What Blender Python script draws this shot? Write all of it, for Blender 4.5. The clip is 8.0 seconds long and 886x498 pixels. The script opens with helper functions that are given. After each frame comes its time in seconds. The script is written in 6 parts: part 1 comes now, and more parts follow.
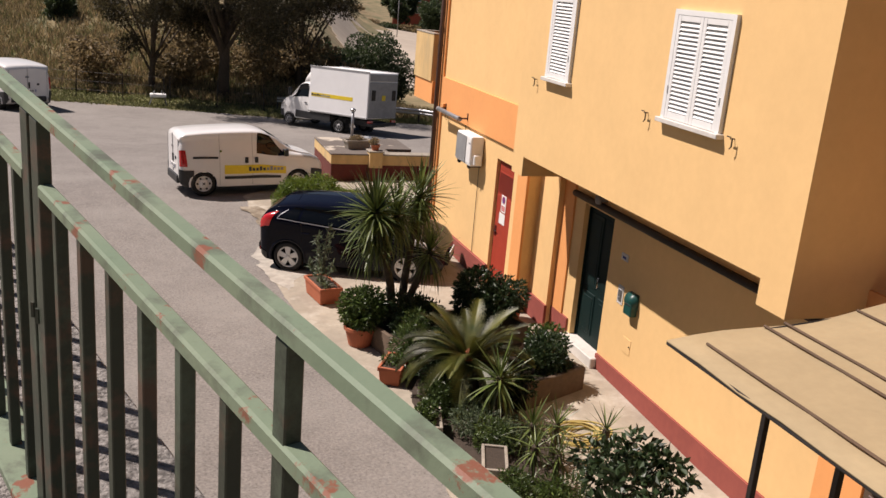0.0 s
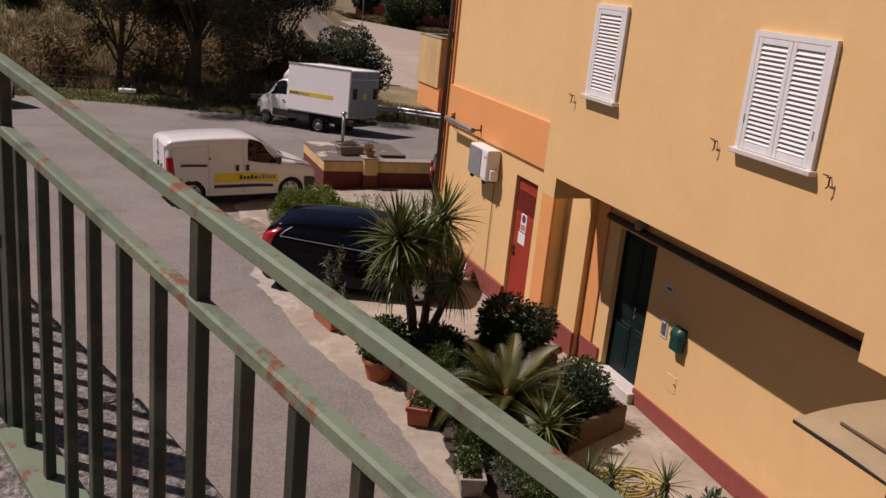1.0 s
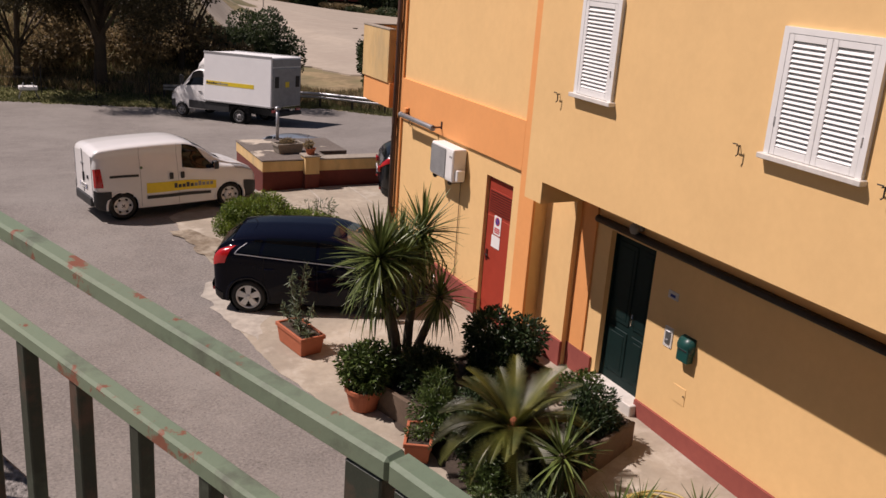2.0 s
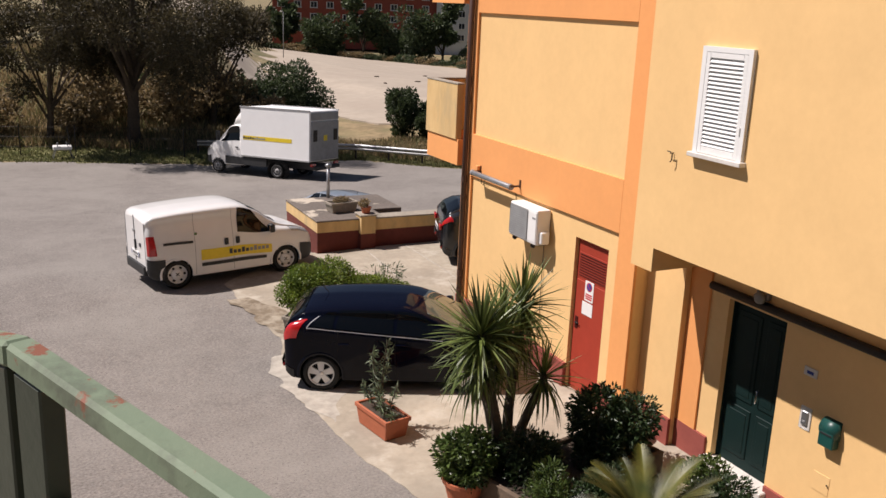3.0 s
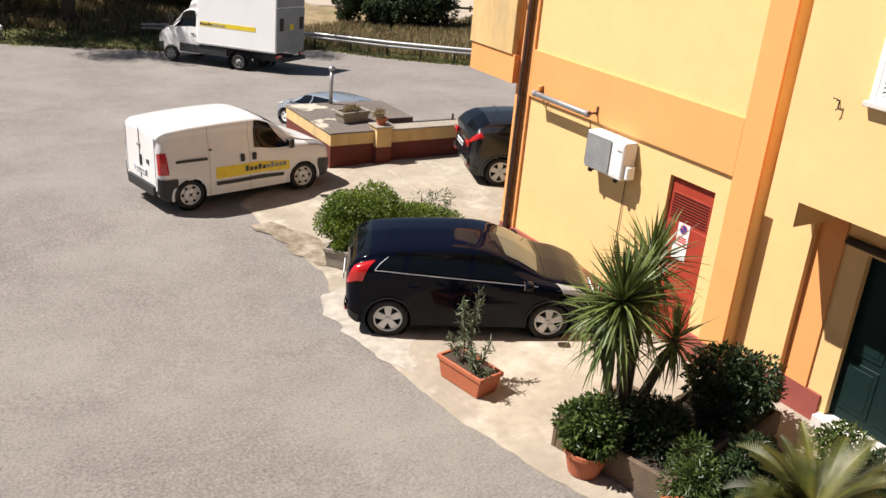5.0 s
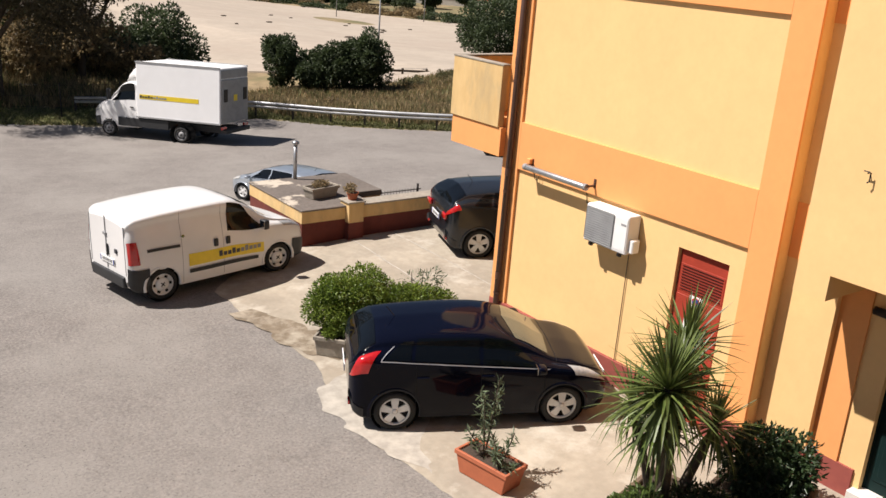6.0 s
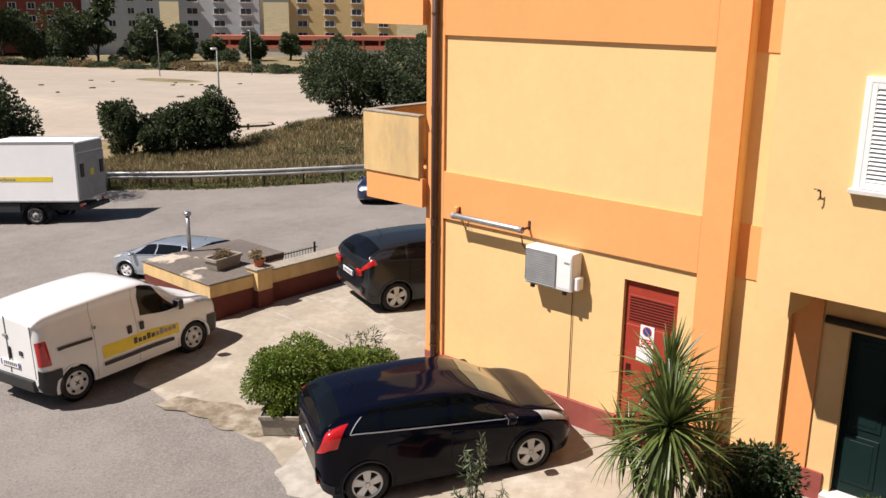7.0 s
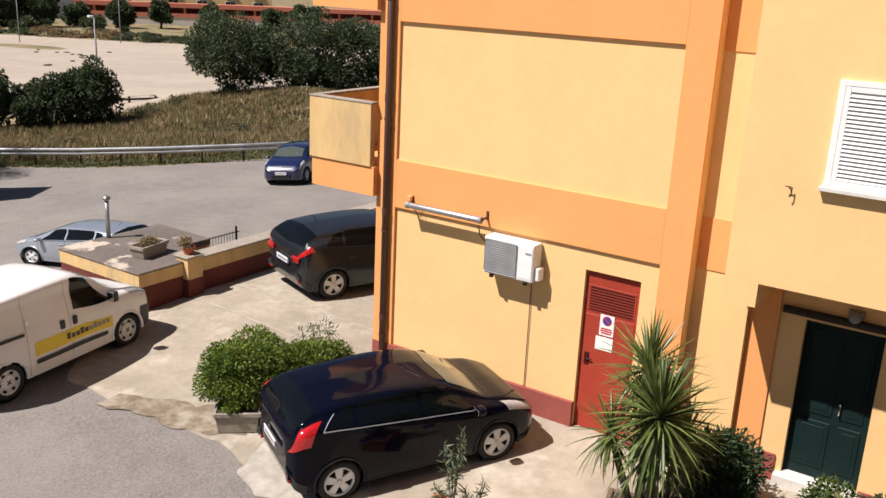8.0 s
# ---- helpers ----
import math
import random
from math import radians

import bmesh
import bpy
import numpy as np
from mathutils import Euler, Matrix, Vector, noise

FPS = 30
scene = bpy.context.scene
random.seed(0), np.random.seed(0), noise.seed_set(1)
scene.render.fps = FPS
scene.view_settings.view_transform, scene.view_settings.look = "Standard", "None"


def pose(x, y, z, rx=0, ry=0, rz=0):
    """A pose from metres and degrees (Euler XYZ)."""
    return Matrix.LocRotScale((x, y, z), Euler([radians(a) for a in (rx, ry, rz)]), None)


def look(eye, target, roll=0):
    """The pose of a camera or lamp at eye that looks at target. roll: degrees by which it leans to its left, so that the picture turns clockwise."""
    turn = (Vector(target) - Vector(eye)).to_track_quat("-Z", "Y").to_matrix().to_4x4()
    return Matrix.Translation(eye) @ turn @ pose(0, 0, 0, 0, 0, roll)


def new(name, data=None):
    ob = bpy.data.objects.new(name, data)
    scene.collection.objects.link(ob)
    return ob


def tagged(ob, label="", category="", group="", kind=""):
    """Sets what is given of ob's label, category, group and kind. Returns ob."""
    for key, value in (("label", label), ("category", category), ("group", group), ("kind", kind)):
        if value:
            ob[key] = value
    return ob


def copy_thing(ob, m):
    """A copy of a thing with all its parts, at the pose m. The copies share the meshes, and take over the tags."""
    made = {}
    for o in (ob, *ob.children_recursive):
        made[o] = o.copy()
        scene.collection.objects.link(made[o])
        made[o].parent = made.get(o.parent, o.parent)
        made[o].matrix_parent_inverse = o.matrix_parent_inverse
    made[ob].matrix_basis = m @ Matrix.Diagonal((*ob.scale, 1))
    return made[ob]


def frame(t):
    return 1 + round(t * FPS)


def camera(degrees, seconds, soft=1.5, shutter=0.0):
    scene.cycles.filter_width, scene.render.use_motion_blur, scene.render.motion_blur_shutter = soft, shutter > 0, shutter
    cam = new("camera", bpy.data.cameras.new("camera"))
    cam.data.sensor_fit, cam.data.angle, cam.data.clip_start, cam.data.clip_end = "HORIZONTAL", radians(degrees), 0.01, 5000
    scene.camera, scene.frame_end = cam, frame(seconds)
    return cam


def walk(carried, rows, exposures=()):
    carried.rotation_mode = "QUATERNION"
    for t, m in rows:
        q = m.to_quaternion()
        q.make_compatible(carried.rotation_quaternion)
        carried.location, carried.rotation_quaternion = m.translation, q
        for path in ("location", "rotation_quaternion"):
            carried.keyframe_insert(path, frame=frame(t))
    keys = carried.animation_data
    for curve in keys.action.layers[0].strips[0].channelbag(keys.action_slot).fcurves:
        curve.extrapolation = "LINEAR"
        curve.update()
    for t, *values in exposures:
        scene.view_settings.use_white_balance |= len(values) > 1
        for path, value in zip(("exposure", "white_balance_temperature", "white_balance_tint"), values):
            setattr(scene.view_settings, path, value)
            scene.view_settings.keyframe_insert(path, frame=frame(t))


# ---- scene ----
cam = camera(51.8, 8.0)
PATH = [
    (0, (0.281, 0.516, 5.883), (0.921, 2.327, 5.325), 4.9),
    (0.5, (-0.023, 1.233, 5.924), (0.675, 3.005, 5.311), 4.8),
    (1, (-0.352, 1.948, 6.034), (0.371, 3.723, 5.465), 5.8),
    (1.2, (-0.473, 2.222, 6.094), (0.311, 3.968, 5.512), 5.4),
    (2.3, (-0.967, 3.909, 6.232), (-0.054, 5.582, 5.626), 3.6),
    (2.5, (-1.052, 4.222, 6.224), (-0.153, 5.922, 5.677), 1.6),
    (3, (-1.309, 4.960, 6.251), (-0.442, 6.685, 5.730), 2.4),
    (3.5, (-1.637, 5.631, 6.311), (-0.701, 7.316, 5.779), 1.4),
    (4, (-2.045, 6.271, 6.388), (-1.026, 7.918, 5.888), 2.2),
    (4.5, (-2.485, 6.911, 6.377), (-1.491, 8.523, 5.737), 3.3),
    (4.7, (-2.683, 7.206, 6.418), (-1.682, 8.763, 5.659), 4.9),
    (5.8, (-3.309, 8.523, 6.588), (-2.227, 10.04, 5.86), 5.5),
    (6, (-3.466, 8.82, 6.589), (-2.299, 10.318, 5.961), 4.3),
    (6.5, (-3.844, 9.435, 6.642), (-2.557, 10.853, 6.066), -0.3),
    (6.7, (-4.067, 9.771, 6.657), (-2.679, 11.083, 6.062), 0.2),
    (7, (-4.348, 10.074, 6.643), (-2.915, 11.366, 6.117), 0.6),
    (7.5, (-4.748, 10.623, 6.761), (-3.18, 11.732, 6.206), 1.3),
    (8, (-5.028, 11.233, 6.813), (-3.435, 12.298, 6.241), 2.7),
]
walk(cam, [(t, look(eye, target, roll)) for t, eye, target, roll in PATH],
     [(0, 0.35, 6700, 20), (0.5, -0.02, 6800, 25), (1.2, -0.31, 6800, 30), (2.5, 0.23, 6600, 21), (3.0, 0.33, 6500, 19), (3.5, 0.51, 6500, 18), (4.0, 0.77, 6350, 10), (4.5, 0.81, 6500, 12), (6.0, 0.62, 6500, 15), (8.0, 0.56, 6450, 17)])

# ---- world, sun, exposure ----
world = bpy.data.worlds.new("world")
scene.world = world
world.use_nodes = True
wn = world.node_tree.nodes
sky = wn.new("ShaderNodeTexSky")
sky.sky_type = "NISHITA"
sky.sun_disc = False
SUN = Vector((-1.0, 0.6, 1.65)).normalized()
sky.sun_elevation = math.asin(SUN.z)
sky.sun_rotation = math.atan2(SUN.x, SUN.y)
sky.air_density, sky.dust_density, sky.ozone_density = 1.0, 1.0, 1.0
wn["Background"].inputs[1].default_value = 0.034
world.node_tree.links.new(sky.outputs[0], wn["Background"].inputs[0])
sun = new("sun", bpy.data.lights.new("sun", "SUN"))
sun.data.energy, sun.data.angle, sun.data.color = 5.0, radians(0.55), (1.0, 0.95, 0.87)
sun.matrix_world = look((0, 0, 40), Vector((0, 0, 40)) - SUN)


# ---- materials ----
def mat(name, c1, c2=None, scale=6.0, rough=0.8, bump=0.0, bscale=60.0, metal=0.0, big=0.25, c3=None, c3scale=0.9, c3at=0.62,
        c3soft=0.06, c4=None, c4scale=2.0, c4at=0.6, c4soft=0.05, coat=0.0, vary=0.0, spec=0.5, alpha=1.0, trans=0.0, stretch=None):
    """A surface of two colours mixed by fine grain, larger brightness drift, worn patches of c3 and c4, and bump."""
    m = bpy.data.materials.new(name)
    m.use_nodes = True
    nt, L = m.node_tree, m.node_tree.links.new
    n = nt.nodes
    b = n["Principled BSDF"]
    b.inputs["Roughness"].default_value, b.inputs["Metallic"].default_value = rough, metal
    b.inputs["Coat Weight"].default_value, b.inputs["Coat Roughness"].default_value = coat, 0.03
    b.inputs["Specular IOR Level"].default_value = spec
    b.inputs["Transmission Weight"].default_value = trans
    geo = n.new("ShaderNodeNewGeometry")
    src = geo.outputs["Position"]
    if stretch:
        mp = n.new("ShaderNodeMapping")
        mp.inputs["Scale"].default_value = stretch
        L(src, mp.inputs["Vector"])
        src = mp.outputs[0]

    def noisy(sc, detail, rg=0.6):
        t = n.new("ShaderNodeTexNoise")
        t.inputs["Scale"].default_value, t.inputs["Detail"].default_value, t.inputs["Roughness"].default_value = sc, detail, rg
        L(src, t.inputs["Vector"])
        return t.outputs["Fac"]

    def ramp(fac, lo, hi):
        r = n.new("ShaderNodeMapRange")
        r.inputs["From Min"].default_value, r.inputs["From Max"].default_value = lo, hi
        L(fac, r.inputs["Value"])
        return r.outputs["Result"]

    def mix(fac, a, c, mode="MIX"):
        x = n.new("ShaderNodeMix")
        x.data_type, x.blend_type = "RGBA", mode
        if isinstance(fac, float):
            x.inputs[0].default_value = fac
        else:
            L(fac, x.inputs[0])
        for sock, v in ((x.inputs[6], a), (x.inputs[7], c)):
            if isinstance(v, tuple):
                sock.default_value = (*v, 1)
            else:
                L(v, sock)
        return x.outputs[2]

    col = mix(ramp(noisy(scale, 6), 0.32, 0.68), c1, c2 or tuple(v * 0.86 for v in c1))
    if big:
        dark = mix(ramp(noisy(scale * 0.09 + 0.15, 3), 0.3, 0.7), (1.0 - big,) * 3, (1.0 + big * 0.25,) * 3)
        col = mix(1.0, col, dark, "MULTIPLY")
    if c3:
        col = mix(ramp(noisy(c3scale, 7, 0.65), c3at - c3soft, c3at + c3soft), col, c3)
    if c4:
        col = mix(ramp(noisy(c4scale, 8, 0.7), c4at - c4soft, c4at + c4soft), col, c4)
    if vary:
        info = n.new("ShaderNodeObjectInfo")
        geo_r = geo.outputs["Random Per Island"]
        ad = n.new("ShaderNodeMath")
        ad.operation = "ADD"
        L(info.outputs["Random"], ad.inputs[0])
        L(geo_r, ad.inputs[1])
        fr = n.new("ShaderNodeMath")
        fr.operation = "FRACT"
        L(ad.outputs[0], fr.inputs[0])
        shade = mix(fr.outputs[0], (1.0 - vary,) * 3, (1.0 + vary,) * 3)
        col = mix(1.0, col, shade, "MULTIPLY")
    L(col, b.inputs["Base Color"])
    if bump:
        bp = n.new("ShaderNodeBump")
        bp.inputs["Strength"].default_value, bp.inputs["Distance"].default_value = bump, 0.02
        L(noisy(bscale, 5), bp.inputs["Height"])
        L(bp.outputs[0], b.inputs["Normal"])
    if trans and alpha < 1:
        b.inputs["Alpha"].default_value = alpha
    return m


def leafy(name, c1, c2, trans=0.35, rough=0.5, vary=0.45):
    """Leaves: two greens that vary from leaf to leaf, with light passing through."""
    m = mat(name, c1, c2, scale=3.0, rough=rough, vary=vary, big=0.2)
    nt = m.node_tree
    b = nt.nodes["Principled BSDF"]
    tr = nt.nodes.new("ShaderNodeBsdfTranslucent")
    ms = nt.nodes.new("ShaderNodeMixShader")
    ms.inputs[0].default_value = trans
    src = b.inputs["Base Color"].links[0].from_socket
    nt.links.new(src, tr.inputs["Color"])
    nt.links.new(b.outputs[0], ms.inputs[1])
    nt.links.new(tr.outputs[0], ms.inputs[2])
    nt.links.new(ms.outputs[0], nt.nodes["Material Output"].inputs["Surface"])
    return m


YELLOW = mat("yellow_plaster", (0.80, 0.525, 0.232), (0.77, 0.50, 0.22), 9, 0.85, 0.12, 160, big=0.06)
ORANGE = mat("orange_plaster", (0.80, 0.352, 0.118), (0.77, 0.337, 0.112), 9, 0.85, 0.12, 160, big=0.06)
OLDYELLOW = mat("weathered_yellow_plaster", (0.74, 0.52, 0.24), (0.66, 0.44, 0.19), 7, 0.9, 0.2, 90, big=0.2, c3=(0.45, 0.33, 0.17), c3scale=3.0, c3at=0.61, c3soft=0.1, stretch=(1, 1, 0.35))
REDPAINT = mat("oxblood_plinth_paint", (0.30, 0.075, 0.055), (0.26, 0.062, 0.048), 8, 0.8, 0.15, 120, big=0.12)
DARKRED = mat("dark_red_plaster", (0.155, 0.033, 0.022), (0.12, 0.026, 0.018), 6, 0.85, 0.2, 90, big=0.2)
DOORRED = mat("red_door_paint", (0.36, 0.050, 0.028), (0.32, 0.044, 0.025), 5, 0.55, 0.05, 60, big=0.12, spec=0.2)
DOORDARK = mat("dark_red_louvre", (0.06, 0.009, 0.007), None, 5, 0.7, spec=0.15)
WHITE = mat("white_paint", (0.78, 0.78, 0.76), (0.74, 0.74, 0.72), 7, 0.5, 0.03, 80, big=0.05)
MARBLE = mat("pale_marble", (0.70, 0.67, 0.62), (0.6, 0.57, 0.52), 12, 0.5, big=0.15)
GREENDOOR = mat("dark_green_door_paint", (0.005, 0.019, 0.0175), (0.004, 0.0155, 0.0145), 8, 0.6, big=0.1, spec=0.2)
MAILGREEN = mat("green_mailbox_paint", (0.010, 0.075, 0.065), None, 8, 0.4)
BROWNPIPE = mat("brown_pipe_paint", (0.085, 0.04, 0.028), (0.07, 0.034, 0.024), 10, 0.45, big=0.1)
DARKMETAL = mat("dark_iron", (0.03, 0.03, 0.032), (0.05, 0.04, 0.035), 20, 0.5, 0.1, 80, 0.6)
GREY = mat("grey_plastic", (0.28, 0.28, 0.28), None, 10, 0.5)
STEEL = mat("galvanised_steel", (0.50, 0.51, 0.52), (0.42, 0.43, 0.44), 14, 0.38, 0.05, 60, 0.85)
ASPHALT = mat("worn_asphalt", (0.275, 0.248, 0.224), (0.135, 0.121, 0.109), 24, 0.92, 0.5, 140, big=0.14, c3=(0.27, 0.25, 0.225), c3scale=0.35, c3at=0.6, c3soft=0.2, c4=(0.10, 0.09, 0.08), c4scale=28, c4at=0.61, c4soft=0.05)
CONCRETE = mat("stained_concrete", (0.405, 0.352, 0.275), (0.33, 0.287, 0.222), 7, 0.9, 0.3, 60, big=0.22, c3=(0.26, 0.222, 0.172), c3scale=0.7, c3at=0.60, c3soft=0.12, c4=(0.50, 0.455, 0.38), c4scale=1.1, c4at=0.63, c4soft=0.1)
PALECONC = mat("pale_cement_patch", (0.50, 0.455, 0.385), (0.33, 0.30, 0.255), 5, 0.9, 0.3, 60, big=0.15)
PLANTERCONC = mat("concrete_trough", (0.36, 0.32, 0.26), (0.27, 0.235, 0.19), 14, 0.9, 0.4, 70, big=0.2)
BROWNBED = mat("brown_bed_wall", (0.15, 0.105, 0.07), (0.115, 0.08, 0.055), 12, 0.9, 0.4, 50, big=0.2)
DIRT = mat("brown_dirt", (0.25, 0.20, 0.14), (0.16, 0.122, 0.082), 9, 0.95, 0.5, 60, big=0.2, c3=(0.38, 0.33, 0.255), c3scale=2.5, c3at=0.56, c3soft=0.1)
SOIL = mat("dark_soil", (0.045, 0.032, 0.022), (0.07, 0.05, 0.035), 30, 0.95, 0.8, 50)
TERRA = mat("terracotta", (0.46, 0.135, 0.06), (0.40, 0.115, 0.052), 9, 0.75, 0.1, 70, big=0.15)
BITUMEN = mat("cracked_bitumen_roof", (0.16, 0.135, 0.115), (0.12, 0.10, 0.085), 10, 0.9, 0.4, 40, big=0.2, c3=(0.47, 0.41, 0.33), c3scale=0.85, c3at=0.555, c3soft=0.02)
PEBBLE = mat("pebbly_concrete", (0.40, 0.37, 0.34), (0.07, 0.062, 0.055), 55, 0.9, 1.0, 55, big=0.2)
SAND = mat("pale_gravel_lot", (0.41, 0.35, 0.28), (0.36, 0.305, 0.242), 1.2, 0.95, 0.2, 4, big=0.12, c3=(0.33, 0.27, 0.215), c3scale=0.05, c3at=0.6, c3soft=0.15)
EARTH = mat("dry_grass_earth", (0.34, 0.25, 0.135), (0.22, 0.165, 0.085), 1.6, 0.95, 0.8, 6, big=0.35, c3=(0.120, 0.115, 0.050), c3scale=0.16, c3at=0.51, c3soft=0.1)
VERGE = mat("green_verge", (0.125, 0.145, 0.048), (0.20, 0.17, 0.075), 3, 0.95, 0.8, 9, big=0.3)
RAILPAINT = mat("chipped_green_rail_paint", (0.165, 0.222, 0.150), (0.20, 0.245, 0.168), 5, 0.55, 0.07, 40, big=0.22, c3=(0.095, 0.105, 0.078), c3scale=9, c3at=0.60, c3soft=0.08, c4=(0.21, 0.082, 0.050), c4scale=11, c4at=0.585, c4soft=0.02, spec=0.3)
# Bars and posts get a much darker green than the rails.
BARGREEN = mat("dark_bar_green", (0.030, 0.042, 0.027), (0.022, 0.030, 0.020), 7, 0.5, 0.08, 60, big=0.25, c3=(0.080, 0.046, 0.030), c3scale=9, c3at=0.57, c3soft=0.05, c4=(0.060, 0.085, 0.058), c4scale=4, c4at=0.60, c4soft=0.06)
BARK = mat("rough_bark", (0.10, 0.075, 0.05), (0.06, 0.045, 0.032), 14, 0.95, 0.9, 20, big=0.3)
AWNING = mat("olive_beige_canvas", (0.36, 0.275, 0.155), (0.33, 0.25, 0.14), 12, 0.85, 0.08, 200, big=0.1)
CANVASDARK = mat("brown_canvas_seam", (0.12, 0.075, 0.045), None, 12, 0.85)
HOSE = mat("yellow_hose", (0.52, 0.40, 0.12), (0.42, 0.32, 0.10), 9, 0.5)
TYRE = mat("tyre_rubber", (0.012, 0.012, 0.012), (0.018, 0.018, 0.017), 30, 0.8)
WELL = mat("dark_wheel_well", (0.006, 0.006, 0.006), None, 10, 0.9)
RIM = mat("silver_alloy", (0.74, 0.74, 0.73), (0.66, 0.66, 0.65), 20, 0.35, 0, 10, 0.25)
TRIM = mat("bright_window_trim", (0.62, 0.63, 0.66), None, 20, 0.3, 0, 10, 0.3)
HUBCAP = mat("grey_hubcap", (0.84, 0.84, 0.82), (0.78, 0.78, 0.76), 20, 0.4)
PLASTIC = mat("black_bumper_plastic", (0.02, 0.021, 0.023), (0.028, 0.029, 0.03), 12, 0.55)
CARGLASS = mat("tinted_car_glass", (0.003, 0.004, 0.005), None, 5, 0.03, spec=0.35, big=0)
SCREENGLASS = mat("windscreen_glass", (0.07, 0.085, 0.072), None, 5, 0.04, coat=0.5, big=0)
CHROME = mat("chrome_trim", (0.75, 0.75, 0.75), None, 5, 0.15, 0, 10, 1.0)
TAIL = mat("red_tail_lens", (0.55, 0.012, 0.012), (0.40, 0.008, 0.010), 12, 0.12, coat=1.0)
HEADLENS = mat("clear_headlight_lens", (0.55, 0.55, 0.53), (0.35, 0.35, 0.35), 14, 0.08, coat=1.0)
CARBLACK = mat("black_blue_car_paint", (0.0025, 0.0035, 0.010), None, 4, 0.07, big=0.05, spec=0.19)
CARGREY = mat("graphite_car_paint", (0.018, 0.021, 0.026), None, 4, 0.2, 0, 10, 0.2, coat=0.3, big=0.05)
CARSILVER = mat("silver_blue_car_paint", (0.42, 0.47, 0.53), None, 4, 0.3, 0, 10, 0.5, coat=1.0, big=0.05)
CARBLUE = mat("navy_car_paint", (0.007, 0.013, 0.060), None, 4, 0.25, coat=1.0, big=0.05)
VANWHITE = mat("white_van_paint", (0.76, 0.755, 0.74), (0.73, 0.725, 0.71), 4, 0.35, coat=0.6, big=0.06)
BOXWHITE = mat("white_box_panel", (0.88, 0.885, 0.88), (0.85, 0.855, 0.85), 3, 0.5, big=0.06)
GRUBBY = mat("grubby_grey_shutter", (0.34, 0.345, 0.345), (0.27, 0.275, 0.275), 5, 0.5, big=0.15)
STRIPE = mat("yellow_livery", (0.80, 0.60, 0.03), None, 5, 0.4, big=0.03)
INK = mat("dark_lettering", (0.045, 0.045, 0.055), None, 5, 0.5)
SIGNBLUE = mat("sign_blue", (0.03, 0.06, 0.30), None, 5, 0.4)
SIGNRED = mat("sign_red", (0.55, 0.03, 0.03), None, 5, 0.4)
LEAFYUCCA = leafy("yucca_leaf", (0.055, 0.088, 0.020), (0.145, 0.185, 0.050), 0.22, 0.42, 0.6)
LEAFCYCAS = leafy("cycas_leaflet", (0.030, 0.043, 0.008), (0.105, 0.100, 0.016), 0.12, 0.5, 0.6)
LEAFDARK = leafy("dark_shrub_leaf", (0.021, 0.042, 0.014), (0.042, 0.072, 0.026), 0.25, 0.45)
LEAFMID = leafy("glossy_shrub_leaf", (0.045, 0.082, 0.020), (0.105, 0.15, 0.035), 0.28, 0.38, 0.55)
LEAFHEDGE = leafy("bright_hedge_leaf", (0.085, 0.145, 0.016), (0.20, 0.265, 0.040), 0.35, 0.5, 0.55)
LEAFGREY = leafy("oleander_leaf", (0.10, 0.14, 0.075), (0.15, 0.19, 0.10), 0.3, 0.5)
LEAFTREE = leafy("olive_brown_tree_leaf", (0.20, 0.155, 0.078), (0.32, 0.23, 0.118), 0.5, 0.6)
LEAFCROWN = leafy("brown_tree_crown_leaf", (0.055, 0.050, 0.023), (0.098, 0.076, 0.036), 0.42, 0.6)
LEAFHILL = leafy("dusty_green_weed_leaf", (0.115, 0.125, 0.050), (0.19, 0.165, 0.078), 0.35, 0.7)
LEAFFAR = leafy("far_dark_leaf", (0.048, 0.072, 0.028), (0.078, 0.105, 0.042), 0.3, 0.6)
DRYGRASS = leafy("dry_grass_blade", (0.40, 0.30, 0.16), (0.22, 0.165, 0.08), 0.35, 0.8, 0.65)
GREENGRASS = leafy("green_grass_blade", (0.125, 0.145, 0.050), (0.20, 0.19, 0.085), 0.4, 0.8, 0.5)


# ---- building helpers ----
def mesh_of(bm, material, smooth=False, name="part"):
    me = bpy.data.meshes.new(name)
    bmesh.ops.recalc_face_normals(bm, faces=bm.faces)
    bm.to_mesh(me)
    bm.free()
    for m in (material if isinstance(material, (list, tuple)) else (material,)):
        me.materials.append(m)
    if smooth:
        me.polygons.foreach_set("use_smooth", [True] * len(me.polygons))
    return me


def part(name, bm, material, parent=None, label="", smooth=False):
    ob = new(name, mesh_of(bm, material, smooth, name))
    if parent is not None:
        ob.parent = parent
    return tagged(ob, label)


def thing(name, m, label, category, group="", kind=""):
    ob = new(name)
    ob.matrix_world = m
    return tagged(ob, label, category, group, kind)


def box(x0, x1, y0, y1, z0, z1, bevel=0.0, seg=1, bm=None):
    made = bmesh.new()
    bmesh.ops.create_cube(made, size=1)
    for v in made.verts:
        v.co = Vector((x0 + (x1 - x0) * (v.co.x + 0.5), y0 + (y1 - y0) * (v.co.y + 0.5), z0 + (z1 - z0) * (v.co.z + 0.5)))
    if bevel:
        bmesh.ops.bevel(made, geom=made.edges[:], offset=bevel, segments=seg, affect="EDGES", profile=0.5)
    return join(bm, made)


def join(bm, made):
    if bm is None:
        return made
    me = bpy.data.meshes.new("tmp")
    made.to_mesh(me)
    made.free()
    bm.from_mesh(me)
    bpy.data.meshes.remove(me)
    return bm


def move(bm, m):
    bmesh.ops.transform(bm, matrix=m, verts=bm.verts)
    return bm


